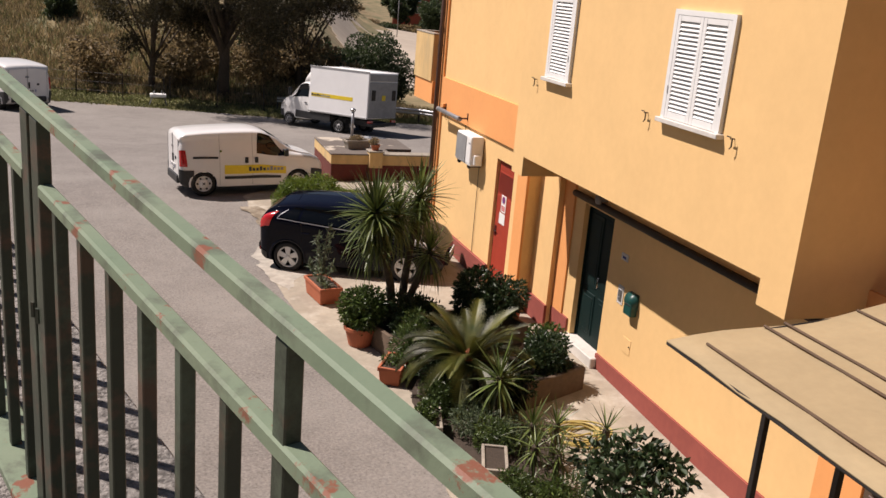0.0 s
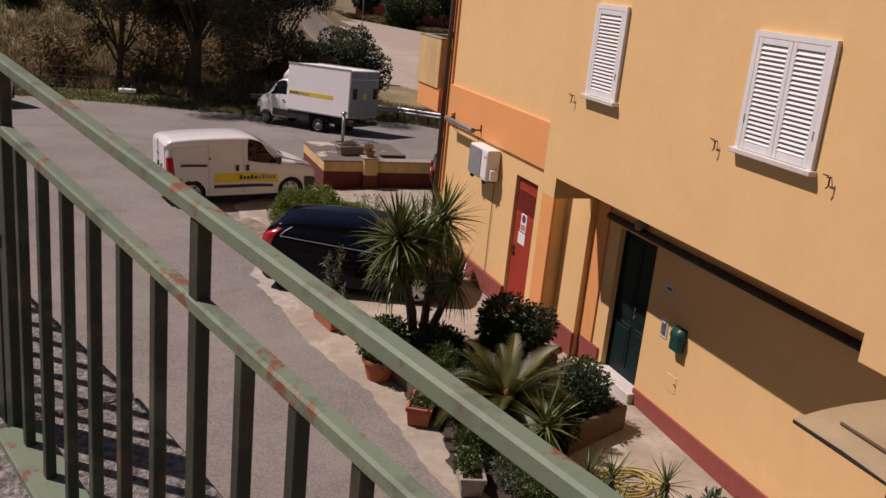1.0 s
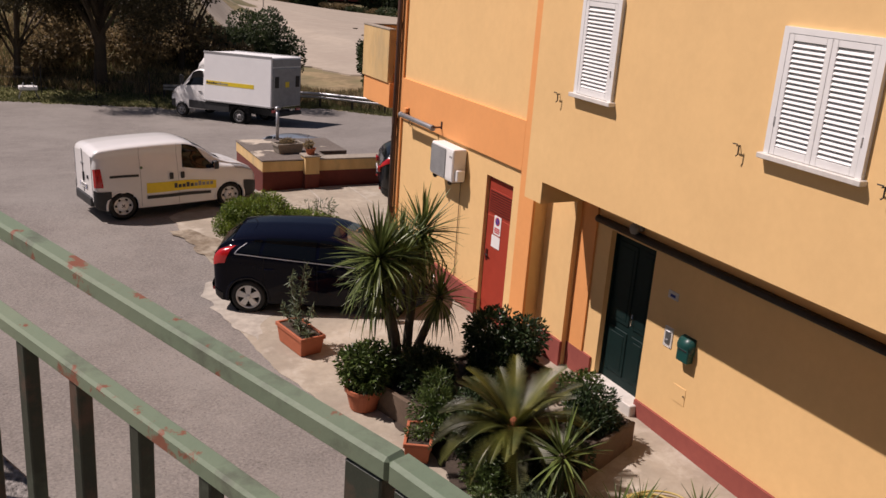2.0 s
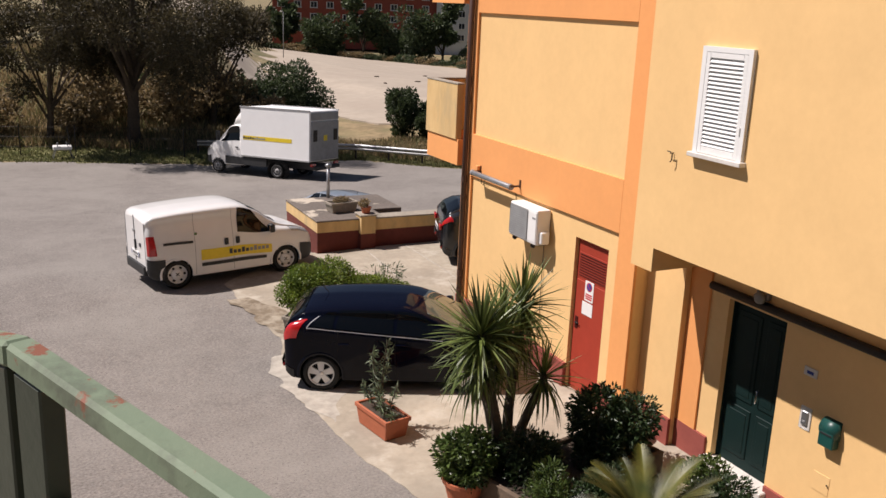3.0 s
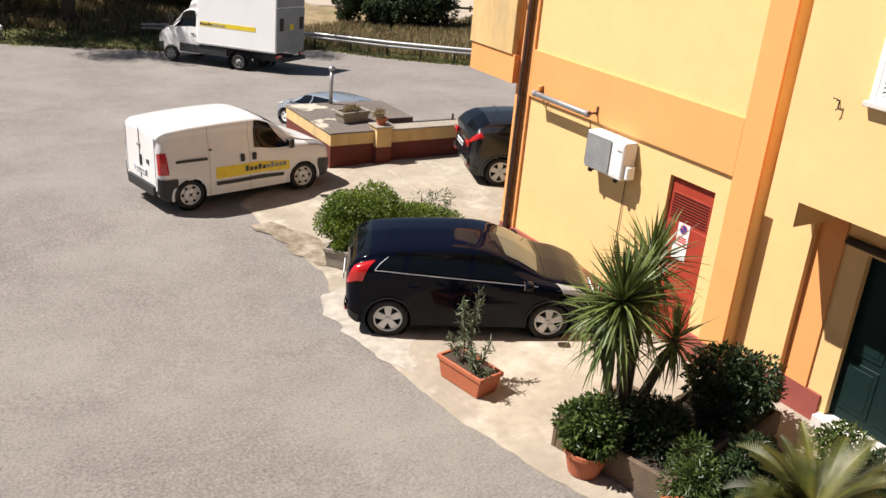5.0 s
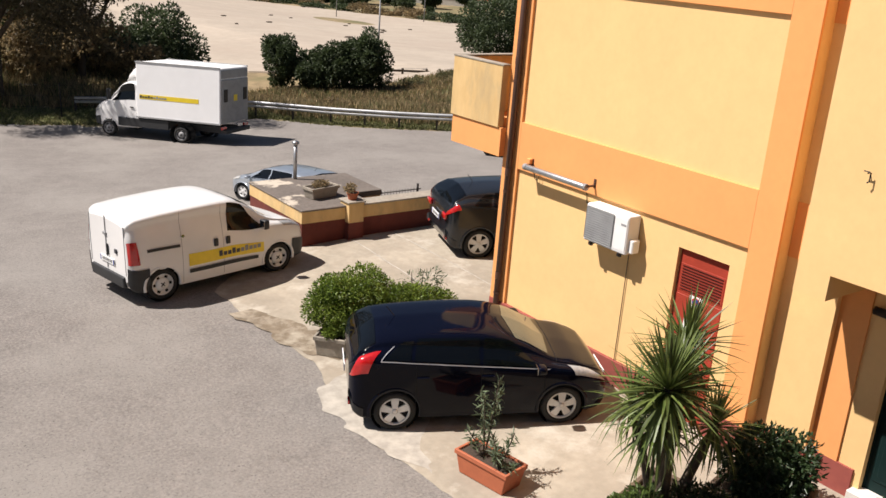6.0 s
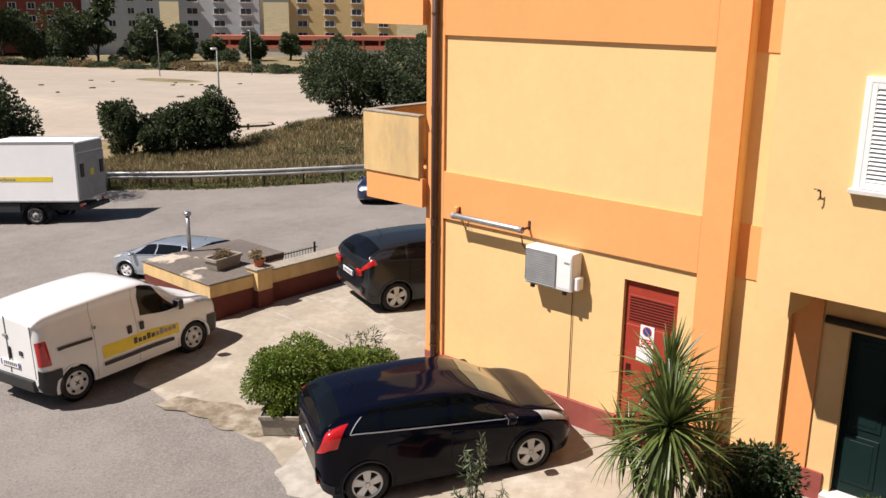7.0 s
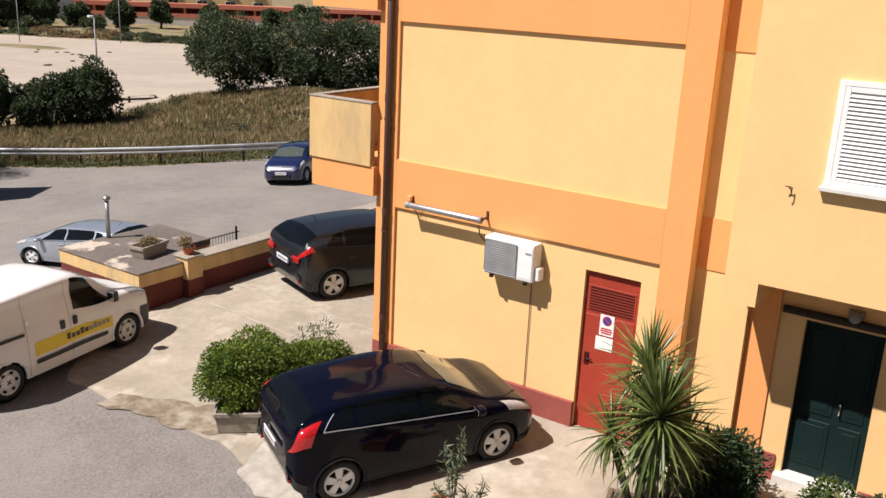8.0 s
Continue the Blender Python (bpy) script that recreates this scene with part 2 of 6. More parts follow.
def rod(points, radius, sides=8, bm=None, taper=None):
    """A round bar along points; taper: a radius for each point."""
    made = bmesh.new()
    rings = []
    pts = [Vector(p) for p in points]
    for i, p in enumerate(pts):
        d = (pts[min(i + 1, len(pts) - 1)] - pts[max(i - 1, 0)]).normalized()
        side = d.cross(Vector((0, 0, 1)) if abs(d.z) < 0.9 else Vector((1, 0, 0))).normalized()
        up = side.cross(d)
        r = taper[i] if taper else radius
        rings.append([made.verts.new(p + r * (math.cos(a) * side + math.sin(a) * up)) for a in [2 * math.pi * k / sides for k in range(sides)]])
    for a, b in zip(rings, rings[1:]):
        for k in range(sides):
            made.faces.new((a[k], a[(k + 1) % sides], b[(k + 1) % sides], b[k]))
    made.faces.new(rings[0][::-1])
    made.faces.new(rings[-1])
    return join(bm, made)


def lathe(profile, sides=24, bm=None, caps=True):
    """Turned round z: profile of (radius, height)."""
    made = bmesh.new()
    rings = [[made.verts.new((r * math.cos(2 * math.pi * k / sides), r * math.sin(2 * math.pi * k / sides), z)) for k in range(sides)] for r, z in profile]
    for a, b in zip(rings, rings[1:]):
        for k in range(sides):
            made.faces.new((a[k], a[(k + 1) % sides], b[(k + 1) % sides], b[k]))
    if caps:
        made.faces.new(rings[0][::-1])
        made.faces.new(rings[-1])
    return join(bm, made)


def plate(pts, thick, axis, bm=None):
    """A flat outline of points pushed out along axis by thick."""
    made = bmesh.new()
    f = made.faces.new([made.verts.new(p) for p in pts])
    ext = bmesh.ops.extrude_face_region(made, geom=[f])
    bmesh.ops.translate(made, vec=Vector(axis) * thick, verts=[v for v in ext["geom"] if isinstance(v, bmesh.types.BMVert)])
    return join(bm, made)


def smoothstep(a, b, x):
    t = min(1.0, max(0.0, (x - a) / (b - a)))
    return t * t * (3 - 2 * t)


# ---- ground ----
def yard(x, y):
    """Height of the paved yard."""
    z = -0.05 + 0.22 * smoothstep(17, 24, y) - 0.06 * smoothstep(24, 28, y) - 0.0735 * min(18.0, max(0.0, y - 25.0)) - 0.12 * smoothstep(43, 50, y)
    z += 0.19 * smoothstep(2.6, 7.6, x) * smoothstep(27.5, 25.5, y)
    z -= 0.04 * min(3.0, max(0.0, 12.5 - y)) * smoothstep(3.5, 7, x)
    return z


def edge_y(x):
    """Where the yard ends."""
    pts = ((-60, 62), (-12, 53.5), (-4, 50.2), (1.8, 48.6), (7, 46.6), (14.5, 46.0), (19, 41.2), (22.4, 38.6), (30, 32), (60, 5))
    for (xa, ya), (xb, yb) in zip(pts, pts[1:]):
        if x <= xb:
            return ya + (yb - ya) * (x - xa) / (xb - xa)
    return 5.0


def terrain(x, y):
    d = y - edge_y(x)
    if d <= 0:
        return yard(x, y)
    right = smoothstep(-6, 7, x - (9.5 + 0.22 * (y - 48)))
    base = yard(x, edge_y(x))
    lot = base - 2.3 * smoothstep(1.5, 22, d) - 1.6 * smoothstep(22, 90, d) - (0.5 + 2.7 * smoothstep(40, 85, x)) * smoothstep(60, 150, d)
    lot += 1.2 * math.exp(-(((x - 39.0) / 6.5) ** 2 + ((y - 53) / 5.5) ** 2))
    hill = base + 3.6 * smoothstep(1.0, 26, d) + 1.5 * smoothstep(26, 90, d)
    wob = 0.25 * noise.noise(Vector((x * 0.25, y * 0.25, 0))) * smoothstep(1, 6, d) * smoothstep(60, 30, d)
    return hill + (lot - hill) * right + wob


def spread(lo, hi, step, far, growth=1.35):
    xs = list(np.arange(lo, hi + 0.01, step))
    s = step
    while xs[-1] < far:
        s *= growth
        xs.append(xs[-1] + s)
    s = step
    while xs[0] > -far:
        s *= growth
        xs.insert(0, xs[0] - s)
    return xs


def build_ground():
    xs, ys = spread(-14, 46, 1.0, 2500), spread(-6, 84, 1.0, 2500)
    bm = bmesh.new()
    grid = []
    for y in ys:
        row = []
        for x in xs:
            inside = y < edge_y(x) - 0.6
            row.append(bm.verts.new((x, y, terrain(x, y) - (0.06 if inside else 0.0))))
        grid.append(row)
    for j in range(len(ys) - 1):
        for i in range(len(xs) - 1):
            bm.faces.new((grid[j][i], grid[j][i + 1], grid[j + 1][i + 1], grid[j + 1][i]))
    part("ground", bm, EARTH, None, smooth=True)
    tagged(bpy.data.objects["ground"], "dry grassy ground falling away beyond the yard", "ground", kind="structure")


def draped(name, outline, cell, lift, material, height, label, category, wobble=0.0, seed=1.0, skirt=0.0):
    """A paved sheet with the given outline that follows the ground."""
    pts = []
    for (xa, ya), (xb, yb) in zip(outline, outline[1:] + outline[:1]):
        n = max(1, int(math.hypot(xb - xa, yb - ya) / min(cell * 0.6, (0.07 if yb < 30 and ya < 30 and abs(xa) < 20 else 0.3) if wobble < 1 else 9)))
        for k in range(n):
            x, y = xa + (xb - xa) * k / n, ya + (yb - ya) * k / n
            w = noise.noise_vector(Vector((x * 0.9 + seed, y * 0.9, seed))) * wobble + noise.noise_vector(Vector((x * 4 + seed, y * 4, 2))) * wobble * 0.35
            pts.append((x + w.x, y + w.y))
    bm = bmesh.new()
    bm.faces.new([bm.verts.new((x, y, 0)) for x, y in pts])
    for axis in (0, 1):
        lo, hi = min(p[axis] for p in pts), max(p[axis] for p in pts)
        for c in np.arange(lo + cell, hi, cell):
            co, no = Vector((0, 0, 0)), Vector((0, 0, 0))
            co[axis], no[axis] = c, 1
            bmesh.ops.bisect_plane(bm, geom=bm.verts[:] + bm.edges[:] + bm.faces[:], plane_co=co, plane_no=no)
    bmesh.ops.triangulate(bm, faces=[f for f in bm.faces if len(f.verts) > 4])
    for v in bm.verts:
        v.co.z = height(v.co.x, v.co.y) + lift
    if skirt:
        rim = [e for e in bm.edges if e.is_boundary]
        ext = bmesh.ops.extrude_edge_only(bm, edges=rim)
        bmesh.ops.translate(bm, vec=(0, 0, -skirt), verts=[v for v in ext["geom"] if isinstance(v, bmesh.types.BMVert)])
    ob = part(name, bm, material, None)
    return tagged(ob, label, category, kind="structure")


build_ground()
draped("road", [(-40, -6), (40, -6), (40, 22), (30, 32), (22.4, 38.6), (19, 41.2), (14.5, 46.0), (7, 46.6), (1.8, 48.6), (-4, 50.2), (-12, 53.5), (-40, 58)],
       2.0, 0.0, ASPHALT, yard, "worn light grey asphalt yard", "road", 0.25, 3.0, 0.05)
draped("pavement", [(2.9, 23.9), (3.25, 20.6), (2.75, 18.95), (3.0, 16.0), (3.35, 14.6), (3.5, 13.8), (3.7, 11.9), (3.9, 8), (4.0, 2), (7.3, 2), (7.3, 15), (6.95, 20.6), (14, 20.6), (14, 25.4), (5.5, 25.4), (4.2, 24.9)],
       0.7, 0.022, CONCRETE, yard, "stained concrete apron along the building", "pavement", 0.15, 7.0, 0.05)
draped("cement_patch", [(2.70, 19.3), (2.95, 19.75), (3.5, 19.9), (4.2, 19.5), (4.5, 18.9), (4.3, 18.2), (3.7, 17.9), (3.4, 17.3), (3.1, 17.2), (2.95, 17.9), (2.75, 18.4)], 0.5, 0.027, PALECONC, yard,
       "pale worn cement patch on the apron", "pavement", 0.40, 11.0)
draped("dirt_patch", [(2.85, 22.7), (3.15, 21.7), (3.3, 20.9), (3.55, 20.35), (4.2, 20.05), (4.7, 20.1), (4.4, 20.5), (4.0, 21.0), (3.6, 21.7), (3.25, 22.7)], 0.4, 0.028, DIRT, yard,
       "brown dirt washed against the planters", "dirt", 0.45, 21.0)
draped("bed_soil", [(4.15, 13.6), (4.1, 11.2), (4.5, 9.3), (5.2, 9.1), (5.45, 10.2), (5.6, 11.4), (6.5, 12.0), (6.4, 13.0), (6.6, 14.6), (5.3, 15.2), (4.2, 15.1)], 0.6, 0.03, SOIL, yard,
       "dark bare soil of the front garden", "soil", 0.3, 13.0)
draped("gravel_lot", [(30, 60), (25, 74), (20, 92), (22, 150), (30, 196), (58, 206), (81, 193), (94, 167), (106, 142), (122, 106), (118, 60), (96, 50), (60, 55), (47, 61), (40, 62.5), (34, 61)], 2.5, 0.12, SAND,
       terrain, "wide pale gravel lot below the yard", "ground", 1.2, 5.0, 0.6)
for jx, lean in ((6.62, 0.2), (7.70, 0.0), (8.80, -0.05), (9.95, -0.1)):
    draped("slab_joint", [(jx - lean, 21.0), (jx - lean + 0.035, 21.0), (jx + 0.035, 25.1), (jx, 25.1)], 0.6, 0.026, PALECONC, yard, "pale mortar joint between concrete slabs", "joint", 0.03, 2.0 + jx)

# ---- the house ----
house = thing("house", pose(6.9, 15, 0.3), "yellow plastered house with orange bands and oxblood plinth", "house")


def hpart(name, bm, material, label="", parent=None, smooth=False):
    """A part of the house, in world places."""
    ob = part(name, bm, material, parent or house, label, smooth)
    ob.matrix_parent_inverse = house.matrix_basis.inverted() if parent is None else Matrix()
    return ob


TOP = 9.6
house.matrix_world = pose(6.9, 15, 0.3)
bpy.context.view_layer.update()
for x0, x1, y0, y1, z0 in ((6.945, 7.12, 16.66, 20.62, -0.1), (6.945, 7.12, 15.09, 15.78, -0.1), (6.945, 7.12, 15.78, 16.66, 2.73), (7.12, 13, 15.09, 20.62, -0.1)):
    hpart("wall", box(x0, x1, y0, y1, z0, TOP), YELLOW, "yellow plaster wall with framed panels")
bm = box(7.17, 13, 14.3, 15.1, -0.1, TOP)
hpart("wall", bm, YELLOW, "recessed yellow wall strip")
# orange frame round the panels
for y0, y1, z0, z1 in ((20.22, 20.623, 0.56, TOP), (15.087, 15.52, 0.56, TOP), (15.52, 20.22, 3.06, 3.87), (15.52, 20.22, 6.10, 6.92)):
    hpart("band", box(6.90, 6.95, y0, y1, z0, z1, 0.004), ORANGE, "orange plaster band")
hpart("band", box(7.155, 7.175, 14.43, 15.088, 3.06, 3.80), ORANGE, "orange plaster band")
hpart("band", box(7.155, 7.175, 14.43, 15.088, 6.05, 6.90), ORANGE, "orange plaster band")
for y0, y1 in ((15.085, 15.78), (16.66, 20.625)):
    hpart("plinth", box(6.885, 6.96, y0, y1, -0.1, 0.565, 0.004), REDPAINT, "oxblood painted plinth")
# first floor that juts out, with its end beams
hpart("wall", box(6.295, 13, 7.37, 14.43, 3.28, TOP), YELLOW, "jutting upper yellow wall")
hpart("beam", box(6.295, 7.32, 14.0, 14.43, 2.96, 3.28), YELLOW)
hpart("beam", box(6.295, 7.32, 7.37, 7.82, 3.0, 3.28), YELLOW)
# entrance wall below, with the doorway
hpart("wall", box(7.3, 7.62, 13.56, 14.3, -0.2, 3.28), YELLOW, "entrance wall under the overhang")
hpart("wall", box(7.3, 7.62, 12.56, 13.56, 2.62, 3.28), YELLOW)
hpart("wall", box(7.3, 7.62, 2.0, 12.56, -0.2, 3.28), YELLOW, "entrance wall under the overhang")
hpart("wall", box(7.62, 13, 2.0, 14.3, 0.0, 3.28), YELLOW)
hpart("wall", box(8.6, 13, 2.0, 7.37, 3.28, TOP), ORANGE, "set-back orange wall")
hpart("pilaster", box(7.268, 7.31, 13.90, 14.30, 0.56, 3.28), ORANGE, "orange pilaster beside the door")
hpart("pilaster", box(7.268, 7.31, 6.9, 7.55, 0.6, 3.28), ORANGE, "orange pilaster")


def sloped_plinth(y0, y1, za, zb, x0, x1):
    bm = bmesh.new()
    lo = [(x0, y0, -0.2), (x1, y0, -0.2), (x1, y1, -0.2), (x0, y1, -0.2)]
    hi = [(x0, y0, za), (x1, y0, za), (x1, y1, zb), (x0, y1, zb)]
    v = [bm.verts.new(p) for p in lo + hi]
    for f in ((0, 1, 2, 3), (4, 5, 6, 7), (0, 1, 5, 4), (1, 2, 6, 5), (2, 3, 7, 6), (3, 0, 4, 7)):
        bm.faces.new([v[i] for i in f])
    return bm


hpart("plinth", sloped_plinth(2.0, 12.54, 0.34, 0.40, 7.262, 7.31), REDPAINT, "oxblood painted plinth")
hpart("plinth", sloped_plinth(13.66, 14.30, 0.56, 0.57, 7.262, 7.31), REDPAINT, "oxblood painted plinth")
hpart("plinth", sloped_plinth(14.285, 15.085, 0.57, 0.58, 7.13, 7.18), REDPAINT, "oxblood painted plinth")
# dark round strip along the wall below the overhang
hpart("conduit", rod([(7.24, 13.85, 2.73), (7.24, 7.85, 2.73)], 0.055, 10), DARKMETAL, "dark round strip under the overhang", smooth=True)
# entrance door
door = part("door_1", box(7.42, 7.47, 12.56, 13.56, 0.32, 2.62, 0.004), GREENDOOR)
tagged(door, "dark green panelled front door, closed", "door", kind="structure")
for y0, y1 in ((12.62, 12.98), (13.02, 13.50)):
    for z0, z1 in ((0.48, 1.18), (1.28, 2.5)):
        part("panel", box(7.405, 7.425, y0 + 0.03, y1 - 0.03, z0, z1, 0.008), GREENDOOR, door)
        part("moulding", box(7.398, 7.41, y0 + 0.09, y1 - 0.09, z0 + 0.07, z1 - 0.07, 0.005), GREENDOOR, door)
part("handle", rod([(7.405, 12.96, 1.35), (7.37, 12.96, 1.35), (7.37, 12.96, 1.52), (7.405, 12.96, 1.52)], 0.012, 8), CHROME, door, "slim metal pull handle", True)
part("frame", box(7.39, 7.43, 12.53, 12.575, 0.30, 2.64), GREENDOOR, door)
part("frame", box(7.39, 7.43, 13.545, 13.59, 0.30, 2.64), GREENDOOR, door)
step = part("door_step", box(7.16, 7.62, 12.48, 13.64, 0.02, 0.325, 0.012), MARBLE)
tagged(step, "pale marble step below the front door", "step", kind="structure")
lamp = thing("wall_lamp", pose(7.27, 12.95, 2.86), "grey bulkhead lamp over the front door", "lamp")
part("base", box(-0.05, 0.03, -0.10, 0.10, -0.05, 0.05, 0.012), GREY, lamp)
part("shade", move(lathe([(0.02, 0), (0.085, 0.01), (0.075, 0.06), (0.03, 0.085)], 16), pose(-0.05, 0, -0.03, 0, -90, 0)), GREY, lamp, smooth=True)
mail = thing("mailbox", pose(7.3, 11.67, 1.38), "green metal mailbox on the entrance wall", "mailbox")
part("body", box(-0.115, 0.0, -0.11, 0.11, 0.0, 0.23, 0.012), MAILGREEN, mail)
part("lid", move(lathe([(0.118, -0.115), (0.118, 0.115)], 20), Matrix.Translation((0, 0, 0.22)) @ pose(0, 0, 0, 90, 0, 0)), MAILGREEN, mail, smooth=True)
part("slot", box(-0.122, -0.112, -0.08, 0.08, 0.16, 0.18), PLASTIC, mail)
ic = thing("intercom", pose(7.3, 12.08, 1.46), "pale grey door intercom panel", "intercom")
part("backplate", box(-0.012, 0, -0.085, 0.085, -0.05, 0.24, 0.01), MARBLE, ic)
part("face", box(-0.03, -0.01, -0.05, 0.05, 0.0, 0.19, 0.012), STEEL, ic)
part("button", box(-0.036, -0.028, -0.02, 0.02, 0.04, 0.07, 0.003), GREY, ic)
sg = thing("house_sign", pose(7.296, 12.1, 2.14), "small pale tile on the entrance wall", "sign")
part("tile", box(-0.012, 0.006, -0.10, 0.10, -0.05, 0.06, 0.006), MARBLE, sg)
part("lettering", box(-0.014, -0.011, -0.05, 0.05, -0.02, 0.02), SIGNBLUE, sg)
gb = thing("meter_hatch", pose(7.298, 11.72, 0.86), "small painted utility hatch in the wall", "hatch")
part("door", box(-0.004, 0.004, -0.12, 0.12, -0.12, 0.12, 0.002), YELLOW, gb)
part("latch", rod([(-0.014, -0.1, 0.02), (-0.022, -0.1, 0.02)], 0.012, 8), DARKMETAL, gb)

# red side door
rd = part("door_2", box(7.010, 7.070, 15.79, 16.65, 0.14, 2.725, 0.004), DOORRED)
tagged(rd, "red painted metal side door with notices", "door", kind="structure")
part("louvre_frame", box(7.003, 7.015, 15.84, 16.61, 2.09, 2.50, 0.003), DOORRED, rd)
for k in range(9):
    part("slat", move(box(-0.012, 0.012, 15.87, 16.58, -0.004, 0.004), pose(6.999, 0, 2.125 + 0.043 * k, 0, 35, 0)), DOORDARK, rd)
part("leaf", box(7.001, 7.015, 15.83, 16.62, 0.46, 2.04, 0.006), DOORRED, rd)
part("handle", rod([(7.000, 16.55, 1.32), (6.970, 16.55, 1.32), (6.970, 16.45, 1.32)], 0.011, 8), DARKMETAL, rd, "dark lever handle", True)
part("lock", box(6.990, 7.005, 16.50, 16.58, 1.22, 1.42, 0.004), DOORDARK, rd)
ns = thing("no_parking_sign", pose(6.999, 16.26, 1.92), "white no-parking notice with red bars", "sign")
part("sheet", box(-0.005, 0, -0.115, 0.115, -0.17, 0.16, 0.002), WHITE, ns)
part("ring", move(lathe([(0.075, 0), (0.075, 0.003)], 24), pose(-0.005, 0.0, 0.07, 0, -90, 0)), SIGNRED, ns)
part("disc", move(lathe([(0.06, 0), (0.06, 0.003)], 24), pose(-0.0075, 0.0, 0.07, 0, -90, 0)), SIGNBLUE, ns)
part("slash", move(box(-0.012, -0.0085, -0.06, 0.06, -0.008, 0.008), pose(0, 0, 0.07, 45, 0, 0)), SIGNRED, ns)
for k, w in enumerate((0.085, 0.095, 0.08)):
    part("line", box(-0.0075, -0.0045, -w, w, -0.07 - 0.035 * k, -0.047 - 0.035 * k), SIGNRED, ns)
pn = thing("paper_notice", pose(6.998, 16.28, 1.62), "blank white paper notice on the red door", "sign")
part("sheet", box(-0.004, 0, -0.14, 0.14, -0.11, 0.105, 0.001), WHITE, pn)

# balconies on the far side
for z0, zm, z1 in ((3.20, 3.70, 4.75), (6.25, 6.75, 7.8)):
    hpart("balcony_slab", box(6.78, 13, 20.6, 21.98, z0, zm), ORANGE, "orange balcony edge")
    hpart("parapet", box(6.75, 6.88, 20.66, 22.02, zm, z1, 0.006), OLDYELLOW, "weathered yellow parapet")
    hpart("parapet", box(6.88, 13, 21.88, 22.02, zm, z1, 0.006), OLDYELLOW, "weathered yellow parapet")
    hpart("coping", box(6.74, 6.89, 20.63, 22.03, z1, z1 + 0.03, 0.005), PLANTERCONC)
    hpart("coping", box(6.89, 13, 21.87, 22.03, z1, z1 + 0.03, 0.005), PLANTERCONC)
hpart("roof", box(6.0, 13.2, 2, 22.2, TOP, TOP + 0.25), PLANTERCONC, "flat roof slab")
# downpipe
dp = thing("downpipe", pose(6.83, 20.37, 0.22), "brown metal downpipe at the house corner", "pipe")
part("pipe", rod([(0, 0, 0), (0, 0, TOP - 0.5)], 0.052, 14), BROWNPIPE, dp, smooth=True)
for z in (0.5, 2.4, 4.3, 6.2, 8.1):
    part("bracket", lathe([(0.06, z), (0.06, z + 0.035)], 14), BROWNPIPE, dp)
    part("joint", lathe([(0.058, z + 0.3), (0.058, z + 0.42)], 14), BROWNPIPE, dp)
dp2 = thing("waste_pipe", pose(8.35, 7.28, 0.4), "orange plastic waste pipe with an elbow", "pipe")
part("pipe", rod([(0, 0, 0), (0, 0, 2.9), (0.04, 0, 3.1), (0.2, 0.04, 3.3), (0.25, 0.04, 3.6)], 0.06, 12), ORANGE, dp2, smooth=True)
part("pipe", rod([(0.0, -0.2, 2.5), (0.0, -0.2, 9)], 0.05, 12), BROWNPIPE, dp2, smooth=True)


# shuttered windows
def slat_mesh(width):
    bm = box(-0.004, 0.004, -width / 2, width / 2, -0.029, 0.029, 0.002)
    return mesh_of(move(bm, pose(0, 0, 0, 0, 38, 0)), WHITE)


def window(name, y0, y1, z0, z1, leaves, label):
    x = 6.295
    w = part(name, box(x - 0.05, x + 0.02, y0 - 0.02, y0 + 0.05, z0, z1), WHITE)
    tagged(w, label, "window", kind="structure")
    part("window_frame", box(x - 0.05, x + 0.02, y1 - 0.05, y1 + 0.02, z0, z1), WHITE, w)
    part("window_frame", box(x - 0.05, x + 0.02, y0 + 0.05, y1 - 0.05, z1 - 0.06, z1), WHITE, w)
    part("window_sill", box(x - 0.10, x + 0.02, y0 - 0.06, y1 + 0.06, z0 - 0.055, z0, 0.006), MARBLE, w, "pale marble sill")
    # Black sheet behind the slats: the shade in their gaps, put in as colour.
    part("backing", box(x - 0.006, x + 0.0, y0 + 0.05, y1 - 0.05, z0, z1 - 0.06), PLASTIC, w)
    lw = (y1 - y0 - 0.10) / leaves
    for k in range(leaves):
        a = y0 + 0.05 + lw * k
        leaf = part("shutter", box(x - 0.048, x - 0.012, a + 0.002, a + 0.065, z0 + 0.004, z1 - 0.064, 0.004), WHITE, w, "closed white louvred shutter")
        part("rail", box(x - 0.048, x - 0.012, a + lw - 0.065, a + lw - 0.002, z0 + 0.004, z1 - 0.064, 0.004), WHITE, leaf)
        part("rail", box(x - 0.047, x - 0.013, a + 0.065, a + lw - 0.065, z0 + 0.004, z0 + 0.085, 0.004), WHITE, leaf)
        part("rail", box(x - 0.047, x - 0.013, a + 0.065, a + lw - 0.065, z1 - 0.13, z1 - 0.064, 0.004), WHITE, leaf)
        me = slat_mesh(lw - 0.13)
        n = 21
        for i in range(n):
            s = new("slat", me)
            s.parent = leaf
            s.location = (x - 0.03, a + lw / 2, z0 + 0.115 + (z1 - z0 - 0.275) * i / (n - 1))
        part("hinge", rod([(x - 0.055, a + (0.0 if k == 0 else lw), z0 + 0.3), (x - 0.055, a + (0.0 if k == 0 else lw), z0 + 0.38)], 0.01, 8), WHITE, leaf)


